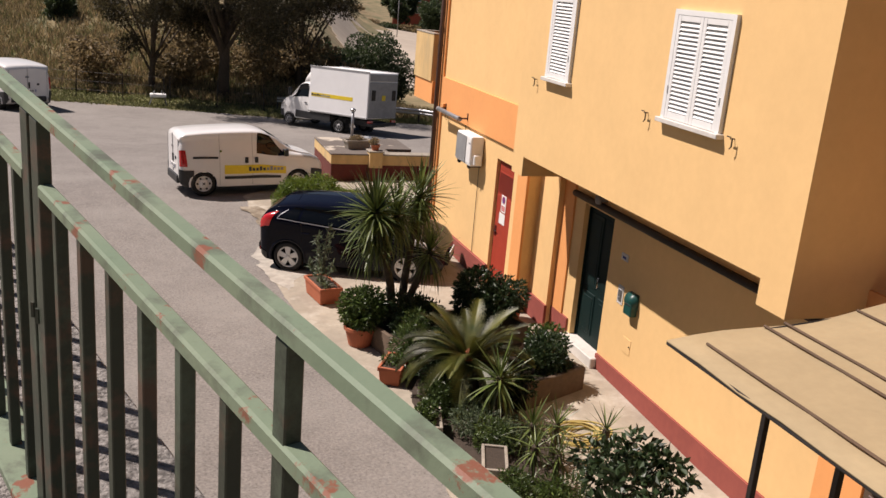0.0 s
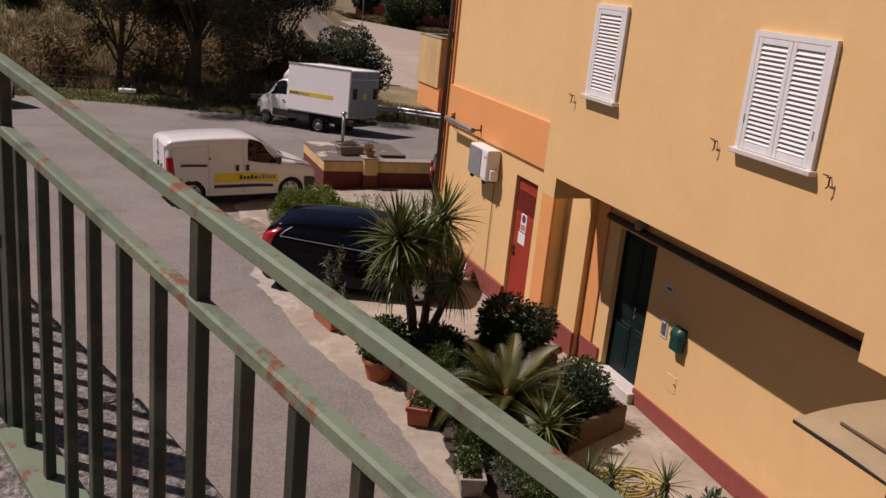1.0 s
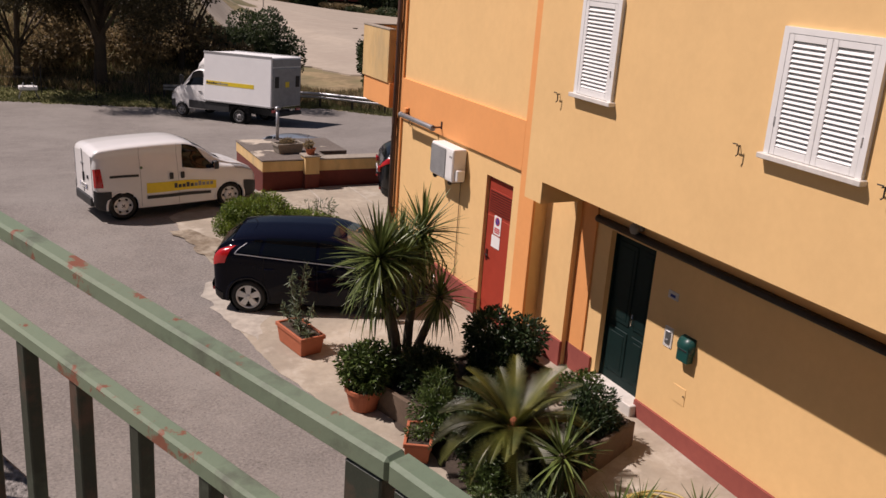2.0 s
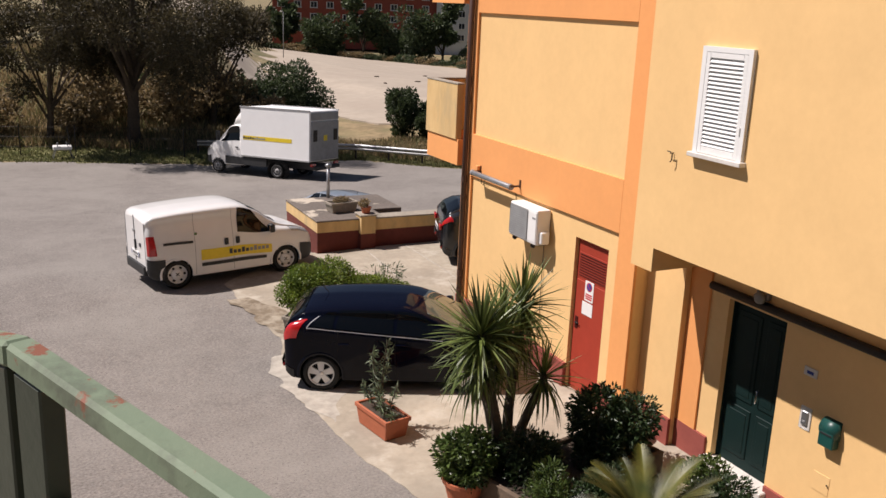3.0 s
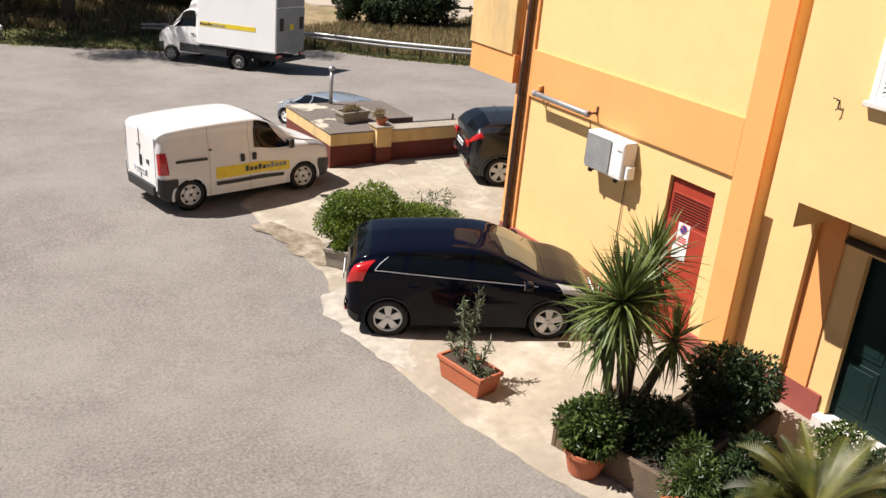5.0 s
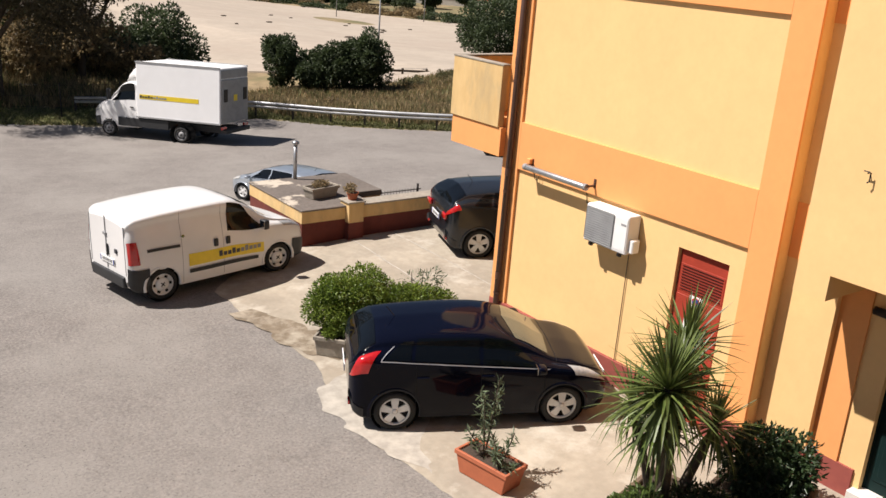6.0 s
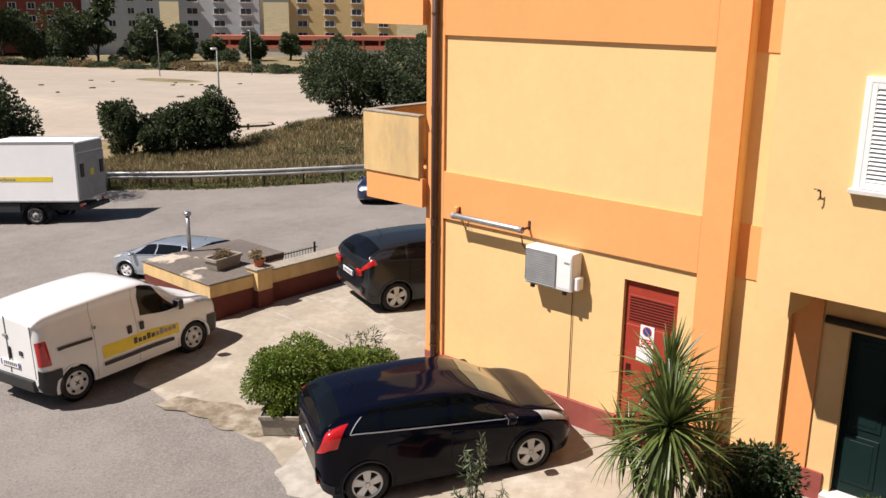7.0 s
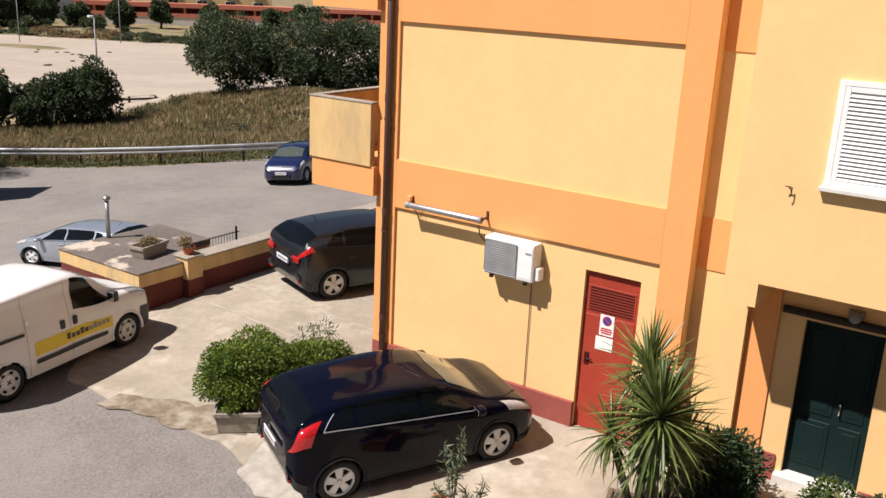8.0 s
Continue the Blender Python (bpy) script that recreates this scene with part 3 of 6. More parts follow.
window("window_1", 12.635, 13.405, 4.645, 5.89, 1, "narrow window with a closed white louvred shutter")
window("window_2", 8.875, 10.02, 4.57, 5.82, 2, "window with two closed white louvred shutters")
hk = thing("shutter_hook", pose(6.295, 13.80, 4.56) @ Matrix.Scale(0.7, 4), "small black iron shutter stay on the wall", "hook", "shutter stays")
part("arm", rod([(0, 0, 0), (-0.08, 0, 0), (-0.10, -0.04, 0.03), (-0.10, 0.06, 0.03)], 0.010, 8), DARKMETAL, hk)
part("drop", rod([(-0.08, -0.05, 0.02), (-0.08, -0.05, -0.12), (-0.09, -0.02, -0.15)], 0.012, 8), DARKMETAL, hk)
for y in (10.40, 8.62):
    copy_thing(hk, pose(6.295, y, 4.56))

# air conditioner and strip lamp
ac = thing("air_conditioner", pose(6.66, 17.84, 2.40), "white outdoor air conditioner unit on the wall", "air conditioner")
part("casing", box(0, 0.27, -0.44, 0.44, 0, 0.60, 0.025, 2), WHITE, ac)
gr = part("grille", box(-0.012, 0.004, -0.16, 0.42, 0.04, 0.56, 0.02), GRUBBY, ac, "grey fan grille")
for k in range(14):
    part("slat", box(-0.02, -0.010, -0.15, 0.41, 0.065 + 0.036 * k, 0.077 + 0.036 * k), GRUBBY, gr)
part("valve_cover", box(0.06, 0.22, -0.52, -0.435, 0.03, 0.24, 0.015), WHITE, ac)
part("curve", box(-0.006, 0.002, -0.42, -0.17, 0.05, 0.55, 0.002), WHITE, ac)
part("badge", box(-0.01, 0.0, -0.40, -0.30, 0.44, 0.47), GREY, ac)
for y in (-0.3, 0.3):
    part("bracket", box(0.0, 0.29, y - 0.02, y + 0.02, -0.04, 0.0), DARKMETAL, ac)
    part("foot", box(0.02, 0.06, y - 0.03, y + 0.03, -0.06, -0.038), PLASTIC, ac)
part("pipe", rod([(0.2, -0.30, 0.02), (0.26, -0.30, -0.05), (0.265, -0.30, -1.9)], 0.007, 8), BROWNPIPE, ac, "drain pipe down the wall", True)
part("cable", rod([(0.26, 0.46, 0.3), (0.27, 0.7, 0.5), (0.27, 0.75, 0.7)], 0.008, 6), DARKMETAL, ac)
sl = thing("strip_lamp", pose(6.72, 19.12, 3.20), "long grey strip lamp on wall brackets", "lamp")
part("tube", move(lathe([(0.045, -0.68), (0.05, -0.66), (0.05, 0.66), (0.045, 0.68)], 14), pose(0, 0, 0, 90, 0, 0)), STEEL, sl, smooth=True)
for y in (-0.7, 0.7):
    part("end_cap", move(lathe([(0.055, -0.03), (0.055, 0.03)], 14), pose(0, y, 0, 90, 0, 0)), GREY, sl)
    part("bracket", box(-0.01, 0.19, y * 1.04 - 0.015, y * 1.04 + 0.015, 0.0, 0.03), BROWNPIPE, sl)
    part("bracket", box(0.165, 0.18, y * 1.04 - 0.02, y * 1.04 + 0.02, -0.02, 0.12), BROWNPIPE, sl)
part("junction_box", box(0.10, 0.18, 0.72, 0.80, 0.03, 0.12, 0.01), ORANGE, sl)
part("wire", rod([(0.15, 0.62, 0.0), (0.13, 0.60, -0.18), (0.15, 0.55, -0.22), (0.17, 0.52, -0.1)], 0.006, 6), DARKMETAL, sl)

# awning over the terrace
aw = thing("awning", pose(4.56, 6.73, 3.13), "olive beige canvas awning on dark metal posts", "awning")


def sag(x):
    """Height of the canvas over its front edge."""
    return 0.134 * x - 0.07 * math.sin(math.pi * x / 4.02)


def canvas():
    bm = bmesh.new()
    rows = []
    for j in range(15):
        y = -7.0 * j / 14
        rows.append([bm.verts.new((4.02 * i / 14, y + 0.03 * math.sin(i * 0.9), sag(4.02 * i / 14) + 0.010 * math.sin(j * 2.4 + i))) for i in range(15)])
    for a, b in zip(rows, rows[1:]):
        for i in range(14):
            bm.faces.new((a[i], a[i + 1], b[i + 1], b[i]))
    ext = bmesh.ops.extrude_face_region(bm, geom=bm.faces[:])
    bmesh.ops.translate(bm, vec=(0, 0, -0.012), verts=[v for v in ext["geom"] if isinstance(v, bmesh.types.BMVert)])
    return bm


part("canvas", canvas(), AWNING, aw, smooth=True)
for x, dy in ((0.26, 0.20), (0.96, 0.02), (1.17, 0.02), (1.95, 0.02)):
    part("seam", rod([(x, -dy, sag(x) + 0.018), (x, -6.9, sag(x) + 0.018)], 0.013, 6), CANVASDARK, aw)
part("front_bar", rod([(0.02, 0, -0.025), (0.02, -7, -0.025)], 0.022, 8), DARKMETAL, aw)
for y in (-0.10, -1.05, -4.4):
    part("post", box(1.07, 1.13, y - 0.03, y + 0.03, -3.14, 0.06, 0.004), DARKMETAL, aw)
part("side_bar", rod([(0.02, -0.04, -0.03), (2.0, -0.04, sag(2.0) - 0.03), (4.0, -0.04, sag(4.0) - 0.03)], 0.018, 8), DARKMETAL, aw)
part("bracket", box(1.13, 1.30, -0.17, -0.11, -0.22, -0.02, 0.01), DARKMETAL, aw)
bl = thing("louvred_screen", pose(7.26, 6.2, 0.9), "brown louvred wooden screen under the awning", "screen")
part("frame", box(-0.05, 0.0, -0.7, 0.62, 0.0, 1.6, 0.01), CANVASDARK, bl)
for k in range(22):
    part("slat", move(box(-0.03, 0.03, -0.6, 0.52, -0.008, 0.008), pose(-0.06, 0, 0.1 + 0.065 * k, 0, 40, 0)), BROWNPIPE, bl)

# ---- low service box, wall and pillar ----
sb = thing("service_box", pose(5.48, 25.24, 0.25), "low plastered service box with worn bitumen roof", "outbuilding")
part("wall", box(0.03, 1.75, 0.03, 2.55, -0.2, 0.54), DARKRED, sb, "dark red lower wall")
part("wall", box(0.02, 1.76, 0.02, 2.56, 0.54, 0.80), OLDYELLOW, sb, "weathered yellow upper wall")
part("roof", box(0.0, 1.79, 0.0, 2.6, 0.80, 0.84, 0.01), BITUMEN, sb, "cracked grey roof with pale patches")
part("roof_edge", box(1.6, 2.6, 0.9, 2.6, 0.70, 0.835, 0.01), BITUMEN, sb)
part("wall", box(1.77, 2.58, 0.92, 2.58, -0.2, 0.70), OLDYELLOW, sb)
ch = thing("flue_pipe", pose(6.62, 27.7, 1.08), "galvanised flue pipe with a cap on the roof", "pipe")
part("pipe", lathe([(0.045, 0), (0.045, 0.86)], 16), STEEL, ch, smooth=True)
part("cap", lathe([(0.05, 0.84), (0.085, 0.86), (0.085, 0.91), (0.03, 0.94)], 16), STEEL, ch, smooth=True)
lw = thing("garden_wall", pose(6.95, 25.35, 0.3), "low yellow wall with dark red base", "wall")
part("base", box(0.0, 6.8, -0.10, 0.10, -0.2, 0.47), DARKRED, lw)
part("upper", box(0.0, 6.8, -0.095, 0.095, 0.47, 0.75), OLDYELLOW, lw)
part("coping", box(0.0, 6.8, -0.12, 0.30, 0.75, 0.79, 0.008), PLANTERCONC, lw)
pil = thing("pillar", pose(6.76, 25.30, 0.3), "square plastered pillar at the end of the wall", "pillar")
part("base", box(-0.19, 0.19, -0.19, 0.19, -0.1, 0.42), DARKRED, pil)
part("shaft", box(-0.187, 0.187, -0.187, 0.187, 0.42, 0.86), OLDYELLOW, pil)
part("cap", box(-0.22, 0.22, -0.22, 0.22, 0.86, 0.90, 0.01), PLANTERCONC, pil)
fe = thing("iron_fence", pose(8.0, 27.5, 0.48), "thin dark iron fence behind the low wall", "fence")
for k in range(24):
    part("bar", rod([(0.09 * k, 0, -0.6), (0.09 * k, 0, 0.12)], 0.007, 5), DARKMETAL, fe)
part("rail", box(-0.02, 2.2, -0.01, 0.01, 0.06, 0.08), DARKMETAL, fe)
for k in (0, 1):
    part("post", box(2.1 * k - 0.02, 2.1 * k + 0.02, -0.02, 0.02, -0.6, 0.22), DARKMETAL, fe)

# ---- ramp and its railing ----
PANEL = 1.9054
# each leg of the railing: where it starts along the run, the point there on the top rail, heading, climb
LEGS = [(-6.5, 1.9136, 0.088), (PANEL, 1.9894, 0.0761), (2 * PANEL, 1.91, -0.20)]
RAIL0 = Vector((0.1129, 2.2946, 5.6254))
RAIL_END = 2 * PANEL + 1.7


def leg_of(s):
    return 2 if s > LEGS[2][0] else (1 if s > LEGS[1][0] else 0)


def rail_at(s, o, h, leg):
    """A point of the railing: s along its run, o to its far side, h over the top rail's upper face."""
    p, at = RAIL0.copy(), 0.0
    for k in range(leg + 1):
        _, turn, climb = LEGS[k]
        end = s if k == leg else LEGS[k + 1][0]
        p += Vector((math.cos(turn), math.sin(turn), climb)) * (end - at)
        at = end
    turn = LEGS[leg][1]
    return p + Vector((math.sin(turn) * o, -math.cos(turn) * o, h))


def rail_bar(s0, s1, down0, down1, half, shift=0.0, bevel=0.004):
    """A bar along one leg of the railing from s0 to s1, between two depths under the top rail's upper face."""
    bm = box(s0, s1, -half + shift, half + shift, -down1, -down0, bevel)
    leg = leg_of((s0 + s1) / 2)
    for v in bm.verts:
        v.co = rail_at(v.co.x, v.co.y, v.co.z, leg)
    return bm


def ramp_body():
    """The ramp under the railing: a thick sloping slab whose outer wall leans out to its foot."""
    bm = bmesh.new()
    rings = []
    for s in (-6.0, 0.0, PANEL, 2 * PANEL, 5.6):
        leg = leg_of(s - 0.01)
        top = -0.90 + (0.20 * max(0.0, s - 2 * PANEL))
        inner, outer = rail_at(s, -1.75, top, leg), rail_at(s, 0.31, top, leg)
        foot = rail_at(s, 2.31, 0.0, leg)
        rings.append([bm.verts.new(p) for p in (inner, outer, (foot.x, foot.y, -0.2), (inner.x, inner.y, -0.2))])
    for p, q in zip(rings, rings[1:]):
        for k in range(4):
            bm.faces.new((p[k], p[(k + 1) % 4], q[(k + 1) % 4], q[k]))
    bm.faces.new(rings[0])
    bm.faces.new(rings[-1][::-1])
    return bm


bm = join(ramp_body(), move(box(0.0, 9.5, -0.55, 0.55, -5.0, 0.0), Matrix(((-0.53, -0.848, 0, -1.75), (0.848, -0.53, 0, 6.0), (0.115, 0, 1, 4.95), (0, 0, 0, 1)))))
ramp = part("ramp", bm, PLANTERCONC)
tagged(ramp, "concrete ramp that climbs past the yard", "ramp", kind="structure")
bm = None
for s0, s1 in ((-6.0, PANEL), (PANEL, 2 * PANEL), (2 * PANEL, RAIL_END)):
    bm = join(bm, rail_bar(s0, s1, 0.862, 1.04, 0.25, 0.06, 0.01))
ledge = part("ledge", bm, PEBBLE)
tagged(ledge, "rough pebbly concrete ledge under the railing", "ledge", kind="structure")
railing = thing("railing", pose(*RAIL0), "green painted iron railing with rusty chips", "railing")
inv = Matrix.Translation(RAIL0).inverted()


def rpart(name, bm, m, label=""):
    return part(name, move(bm, inv), m, railing, label)


for s0, s1 in ((-4.6, PANEL), (PANEL, 2 * PANEL), (2 * PANEL, RAIL_END)):
    rpart("top_rail", rail_bar(s0, s1, 0.0, 0.0255, 0.0138), RAILPAINT, "pale green top rail with rust chips")
for k in range(-2, 3):
    a, b = k * PANEL, min((k + 1) * PANEL, RAIL_END)
    rpart("lower_rail", rail_bar(a + 0.05, b - 0.05, 0.1395, 0.1645, 0.0136), RAILPAINT, "pale green lower rail")
    rpart("bottom_plate", rail_bar(a + 0.05, b - 0.05, 0.838, 0.862, 0.05), RAILPAINT, "rusty bottom plate")
    for o in (-0.032, 0.032):
        rpart("post", rail_bar(a + o - 0.0237, a + o + 0.0237, 0.0255, 0.866, 0.0118, 0, 0.002), BARGREEN, "dark green end post")
    n = 13
    for i in range(1, n + 1):
        s = a + PANEL * i / (n + 1)
        if s > RAIL_END - 0.03:
            continue
        mid = i == 7
        wide = 0.0141 if mid else 0.0108
        rpart("post" if mid else "baluster", rail_bar(s - wide, s + wide, 0.0255 if mid else 0.163, 0.85, 0.0108, 0, 0.002), BARGREEN)
for s in (0.0, PANEL, 2 * PANEL):
    for o in (-0.004, 0.004):
        bolt = rail_at(s + o * 4, -0.0118, -0.42, leg_of(s + o))
        rpart("weld", rod([bolt, bolt + Vector((0, 0, 0.03))], 0.006, 6), BARGREEN)

# ---- vehicles ----
def catmull(rows, t):
    rows = np.asarray(rows, float)
    n = len(rows)
    i = int(min(max(math.floor(t), 0), n - 2))
    f = t - i
    p0, p1, p2, p3 = rows[max(i - 1, 0)], rows[i], rows[i + 1], rows[min(i + 2, n - 1)]
    return 0.5 * (2 * p1 + (p2 - p0) * f + (2 * p0 - 5 * p1 + 4 * p2 - p3) * f * f + (3 * p1 - p0 - 3 * p2 + p3) * f ** 3)


class Shell:
    """The skin of a car body: stations of x, half width, floor, waist, belt, half roof width, roof."""

    def __init__(self, stations):
        self.st = np.array(stations, float)

    def station(self, x):
        xs = self.st[:, 0]
        i = int(np.clip(np.searchsorted(xs, x) - 1, 0, len(xs) - 2))
        f = (x - xs[i]) / (xs[i + 1] - xs[i])
        return catmull(self.st, i + f)

    def at(self, x, v):
        """Point of the left half at x; v runs from 0 (floor's middle) to 7 (roof's middle)."""
        _, w, zb, zm, zt, wr, zr = self.station(x)
        ring = [(0, zb), (0.86 * w, zb), (0.975 * w, zb + 0.10), (w, zm), (0.965 * w, zt),
                (0.965 * w + (wr - 0.965 * w) * 0.55, zt + (zr - zt) * 0.5), (wr, zr - 0.055 * min(1, max(0.2, (zr - zt) / 0.3))), (0, zr)]
        y, z = catmull(ring, v)
        return Vector((x, max(0.0, y), z))

    def normal(self, x, v):
        a = self.at(x + 0.02, v) - self.at(x - 0.02, v)
        b = self.at(x, min(7, v + 0.05)) - self.at(x, max(0, v - 0.05))
        n = a.cross(b)
        if n.length < 1e-9:
            return Vector((0, 0, 1))
        n.normalize()
        c = Vector((0, self.at(x, v).y, self.at(x, v).z - 0.7))
        return n if n.dot(c) > 0 else -n

    def body(self, wheels, radius):
        x0, x1 = self.st[0, 0], self.st[-1, 0]
        xs = np.linspace(x0, x1, 90)
        vs = np.concatenate([np.linspace(0, 1, 3), np.linspace(1, 7, 34)[1:]])
        bm = bmesh.new()
        for side in (1, -1):
            grid = []
            for x in xs:
                row = []
                for v in vs:
                    p = self.at(x, v)
                    for wx in wheels:
                        d = math.hypot(p.x - wx, p.z - radius)
                        if p.y > 0.5 and abs(d - radius * 1.16) < 0.03 and d > 0:
                            k = radius * 1.16 / d
                            p.x, p.z = wx + (p.x - wx) * k, radius + (p.z - radius) * k
                    row.append(bm.verts.new((p.x, side * p.y, p.z)))
                grid.append(row)
            for a, b in zip(grid, grid[1:]):
                for k in range(len(vs) - 1):
                    q = (a[k], a[k + 1], b[k + 1], b[k])
                    c = sum((u.co for u in q), Vector()) / 4
                    if abs(c.y) > 0.45 and any(math.hypot(c.x - wx, c.z - radius) < radius * 1.16 for wx in wheels):
                        continue
                    bm.faces.new(q)
        bmesh.ops.remove_doubles(bm, verts=bm.verts, dist=0.0015)
        for x in (x0, x1):
            ring = [self.at(x, v) for v in vs]
            loop = [(p.y, p.z) for p in ring] + [(-p.y, p.z) for p in ring[-2:0:-1]]
            bm.faces.new([bm.verts.new((x, y, z)) for y, z in loop])
        return bm

    def patch(self, lo, hi, v0, v1, side, lift=0.006, nu=14, nv=8, both=False):
        """A raised panel of the skin: x from lo to hi (each a pair, at v0 and at v1)."""
        bm = bmesh.new()
        vals = [v0 + (v1 - v0) * j / nv for j in range(nv + 1)]
        cols = [(v, side) for v in vals]
        if both:
            cols += [(v, -side) for v in vals[::-1][1:]]
        grid = []
        for v, sd in cols:
            f = (v - v0) / (v1 - v0)
            xa, xb = lo[0] + (lo[1] - lo[0]) * f, hi[0] + (hi[1] - hi[0]) * f
            row = []
            for i in range(nu + 1):
                x = xa + (xb - xa) * i / nu
                p = self.at(x, v) + self.normal(x, v) * lift
                row.append(bm.verts.new((p.x, sd * p.y, p.z)))
            grid.append(row)
        for a, b in zip(grid, grid[1:]):
            for i in range(nu):
                bm.faces.new((a[i], a[i + 1], b[i + 1], b[i]))
        bmesh.ops.remove_doubles(bm, verts=bm.verts, dist=0.0005)
        return bm


def arch_lip(x, y, r0, r1, side):
    """Half a ring over a wheel, on the body's side."""
    bm = bmesh.new()
    rows = []
    for k in range(25):
        a = radians(-12 + 204 * k / 24)
        rows.append([bm.verts.new((x + r * math.cos(a), y + d * side, r0 / 1.12 + r * math.sin(a))) for r, d in ((r0, -0.05), (r0, 0.012), (r1, 0.006), (r1, -0.05))])
    for a, b in zip(rows, rows[1:]):
        for k in range(4):
            bm.faces.new((a[k], a[(k + 1) % 4], b[(k + 1) % 4], b[k]))
    return bm


def wheel(parent, x, y, r, w, style, rim_mat):
    """A tyre with its rim; the outer face looks to +y or -y."""
    side = 1 if y > 0 else -1
    turn = pose(x, y, r, -90 * side, 0, 0)
    ty = part("wheel", move(lathe([(r * 0.72, -w / 2), (r * 0.93, -w / 2), (r, -w * 0.3), (r, w * 0.3), (r * 0.93, w / 2), (r * 0.72, w / 2), (r * 0.70, w * 0.3)], 36, None, False), turn), TYRE, parent, "black road tyre", True)
    part("rim", move(lathe([(r * 0.68, -w * 0.3), (r * 0.71, w * 0.42), (r * 0.66, w * 0.46), (r * 0.63, w * 0.30), (r * 0.15, w * 0.18)], 36), turn), WELL if style == "spokes" else rim_mat, ty, "wheel rim", True)
    if style == "spokes":
        part("rim_ring", move(lathe([(r * 0.63, w * 0.30), (r * 0.63, w * 0.47), (r * 0.72, w * 0.47), (r * 0.72, w * 0.30)], 36, None, False), turn), rim_mat, ty, "silver alloy rim", True)
        for k in range(5):
            bm = bmesh.new()
            a, b = r * 0.10, r * 0.66
            wa, wb = r * 0.12, r * 0.20
            top = [bm.verts.new(p) for p in ((a, -wa, w * 0.46), (b, -wb, w * 0.40), (b, wb, w * 0.40), (a, wa, w * 0.46))]
            low = [bm.verts.new(p) for p in ((a, -wa, w * 0.30), (b, -wb, w * 0.30), (b, wb, w * 0.30), (a, wa, w * 0.30))]
            bm.faces.new(top)
            bm.faces.new(low[::-1])
            for i in range(4):
                bm.faces.new((top[i], top[(i + 1) % 4], low[(i + 1) % 4], low[i]))
            part("spoke", move(bm, turn @ pose(0, 0, 0, 0, 0, 72 * k + 18)), rim_mat, ty)
        part("hub", move(lathe([(r * 0.15, w * 0.3), (r * 0.15, w * 0.47), (r * 0.05, w * 0.49)], 16), turn), rim_mat, ty, smooth=True)
    else:
        for k in range(6):
            part("slot", move(box(r * 0.46, r * 0.60, -r * 0.085, r * 0.085, w * 0.22, w * 0.42, 0.006), turn @ pose(0, 0, 0, 0, 0, 60 * k)), WELL, ty)
        part("cap", move(lathe([(r * 0.45, w * 0.25), (r * 0.40, w * 0.40), (r * 0.1, w * 0.46)], 20), turn), rim_mat, ty, "grey hubcap", True)
        for k in (45, 135):
            part("nut_slot", move(box(-r * 0.16, r * 0.16, -r * 0.03, r * 0.03, w * 0.40, w * 0.50), turn @ pose(0, 0, 0, 0, 0, k)), WELL, ty)


def plate_of(parent, x, z, facing):
    pl = part("number_plate", box(x - 0.008, x + 0.008, -0.26, 0.26, z - 0.055, z + 0.055, 0.003), WHITE, parent, "white number plate")
    for k in range(7):
        y = -0.17 + 0.055 * k
        part("mark", box(x + facing * 0.009 - 0.001, x + facing * 0.009 + 0.001, y - 0.016, y + 0.016, z - 0.03, z + 0.03), INK, pl)
    for y in (-0.243, 0.243):
        part("band", box(x + facing * 0.009 - 0.001, x + facing * 0.009 + 0.001, y - 0.016, y + 0.016, z - 0.054, z + 0.054), SIGNBLUE, pl)


HATCH = [(-1.90, .55, .45, .64, .88, .46, .96), (-1.86, .76, .30, .64, 1.00, .60, 1.09), (-1.74, .83, .21, .64, 1.09, .60, 1.25), (-1.50, .855, .18, .63, 1.12, .57, 1.40),
         (-1.0, .86, .17, .60, 1.08, .575, 1.455), (-.2, .86, .17, .60, 1.015, .59, 1.47), (.3, .86, .17, .60, .975, .575, 1.435), (.72, .86, .17, .60, .94, .58, 1.28),
         (1.12, .855, .17, .60, .905, .62, 1.04), (1.5, .84, .17, .58, .85, .62, .95), (1.82, .78, .19, .54, .74, .58, .82), (1.95, .68, .24, .50, .64, .48, .69), (2.0, .55, .32, .48, .58, .40, .60)]


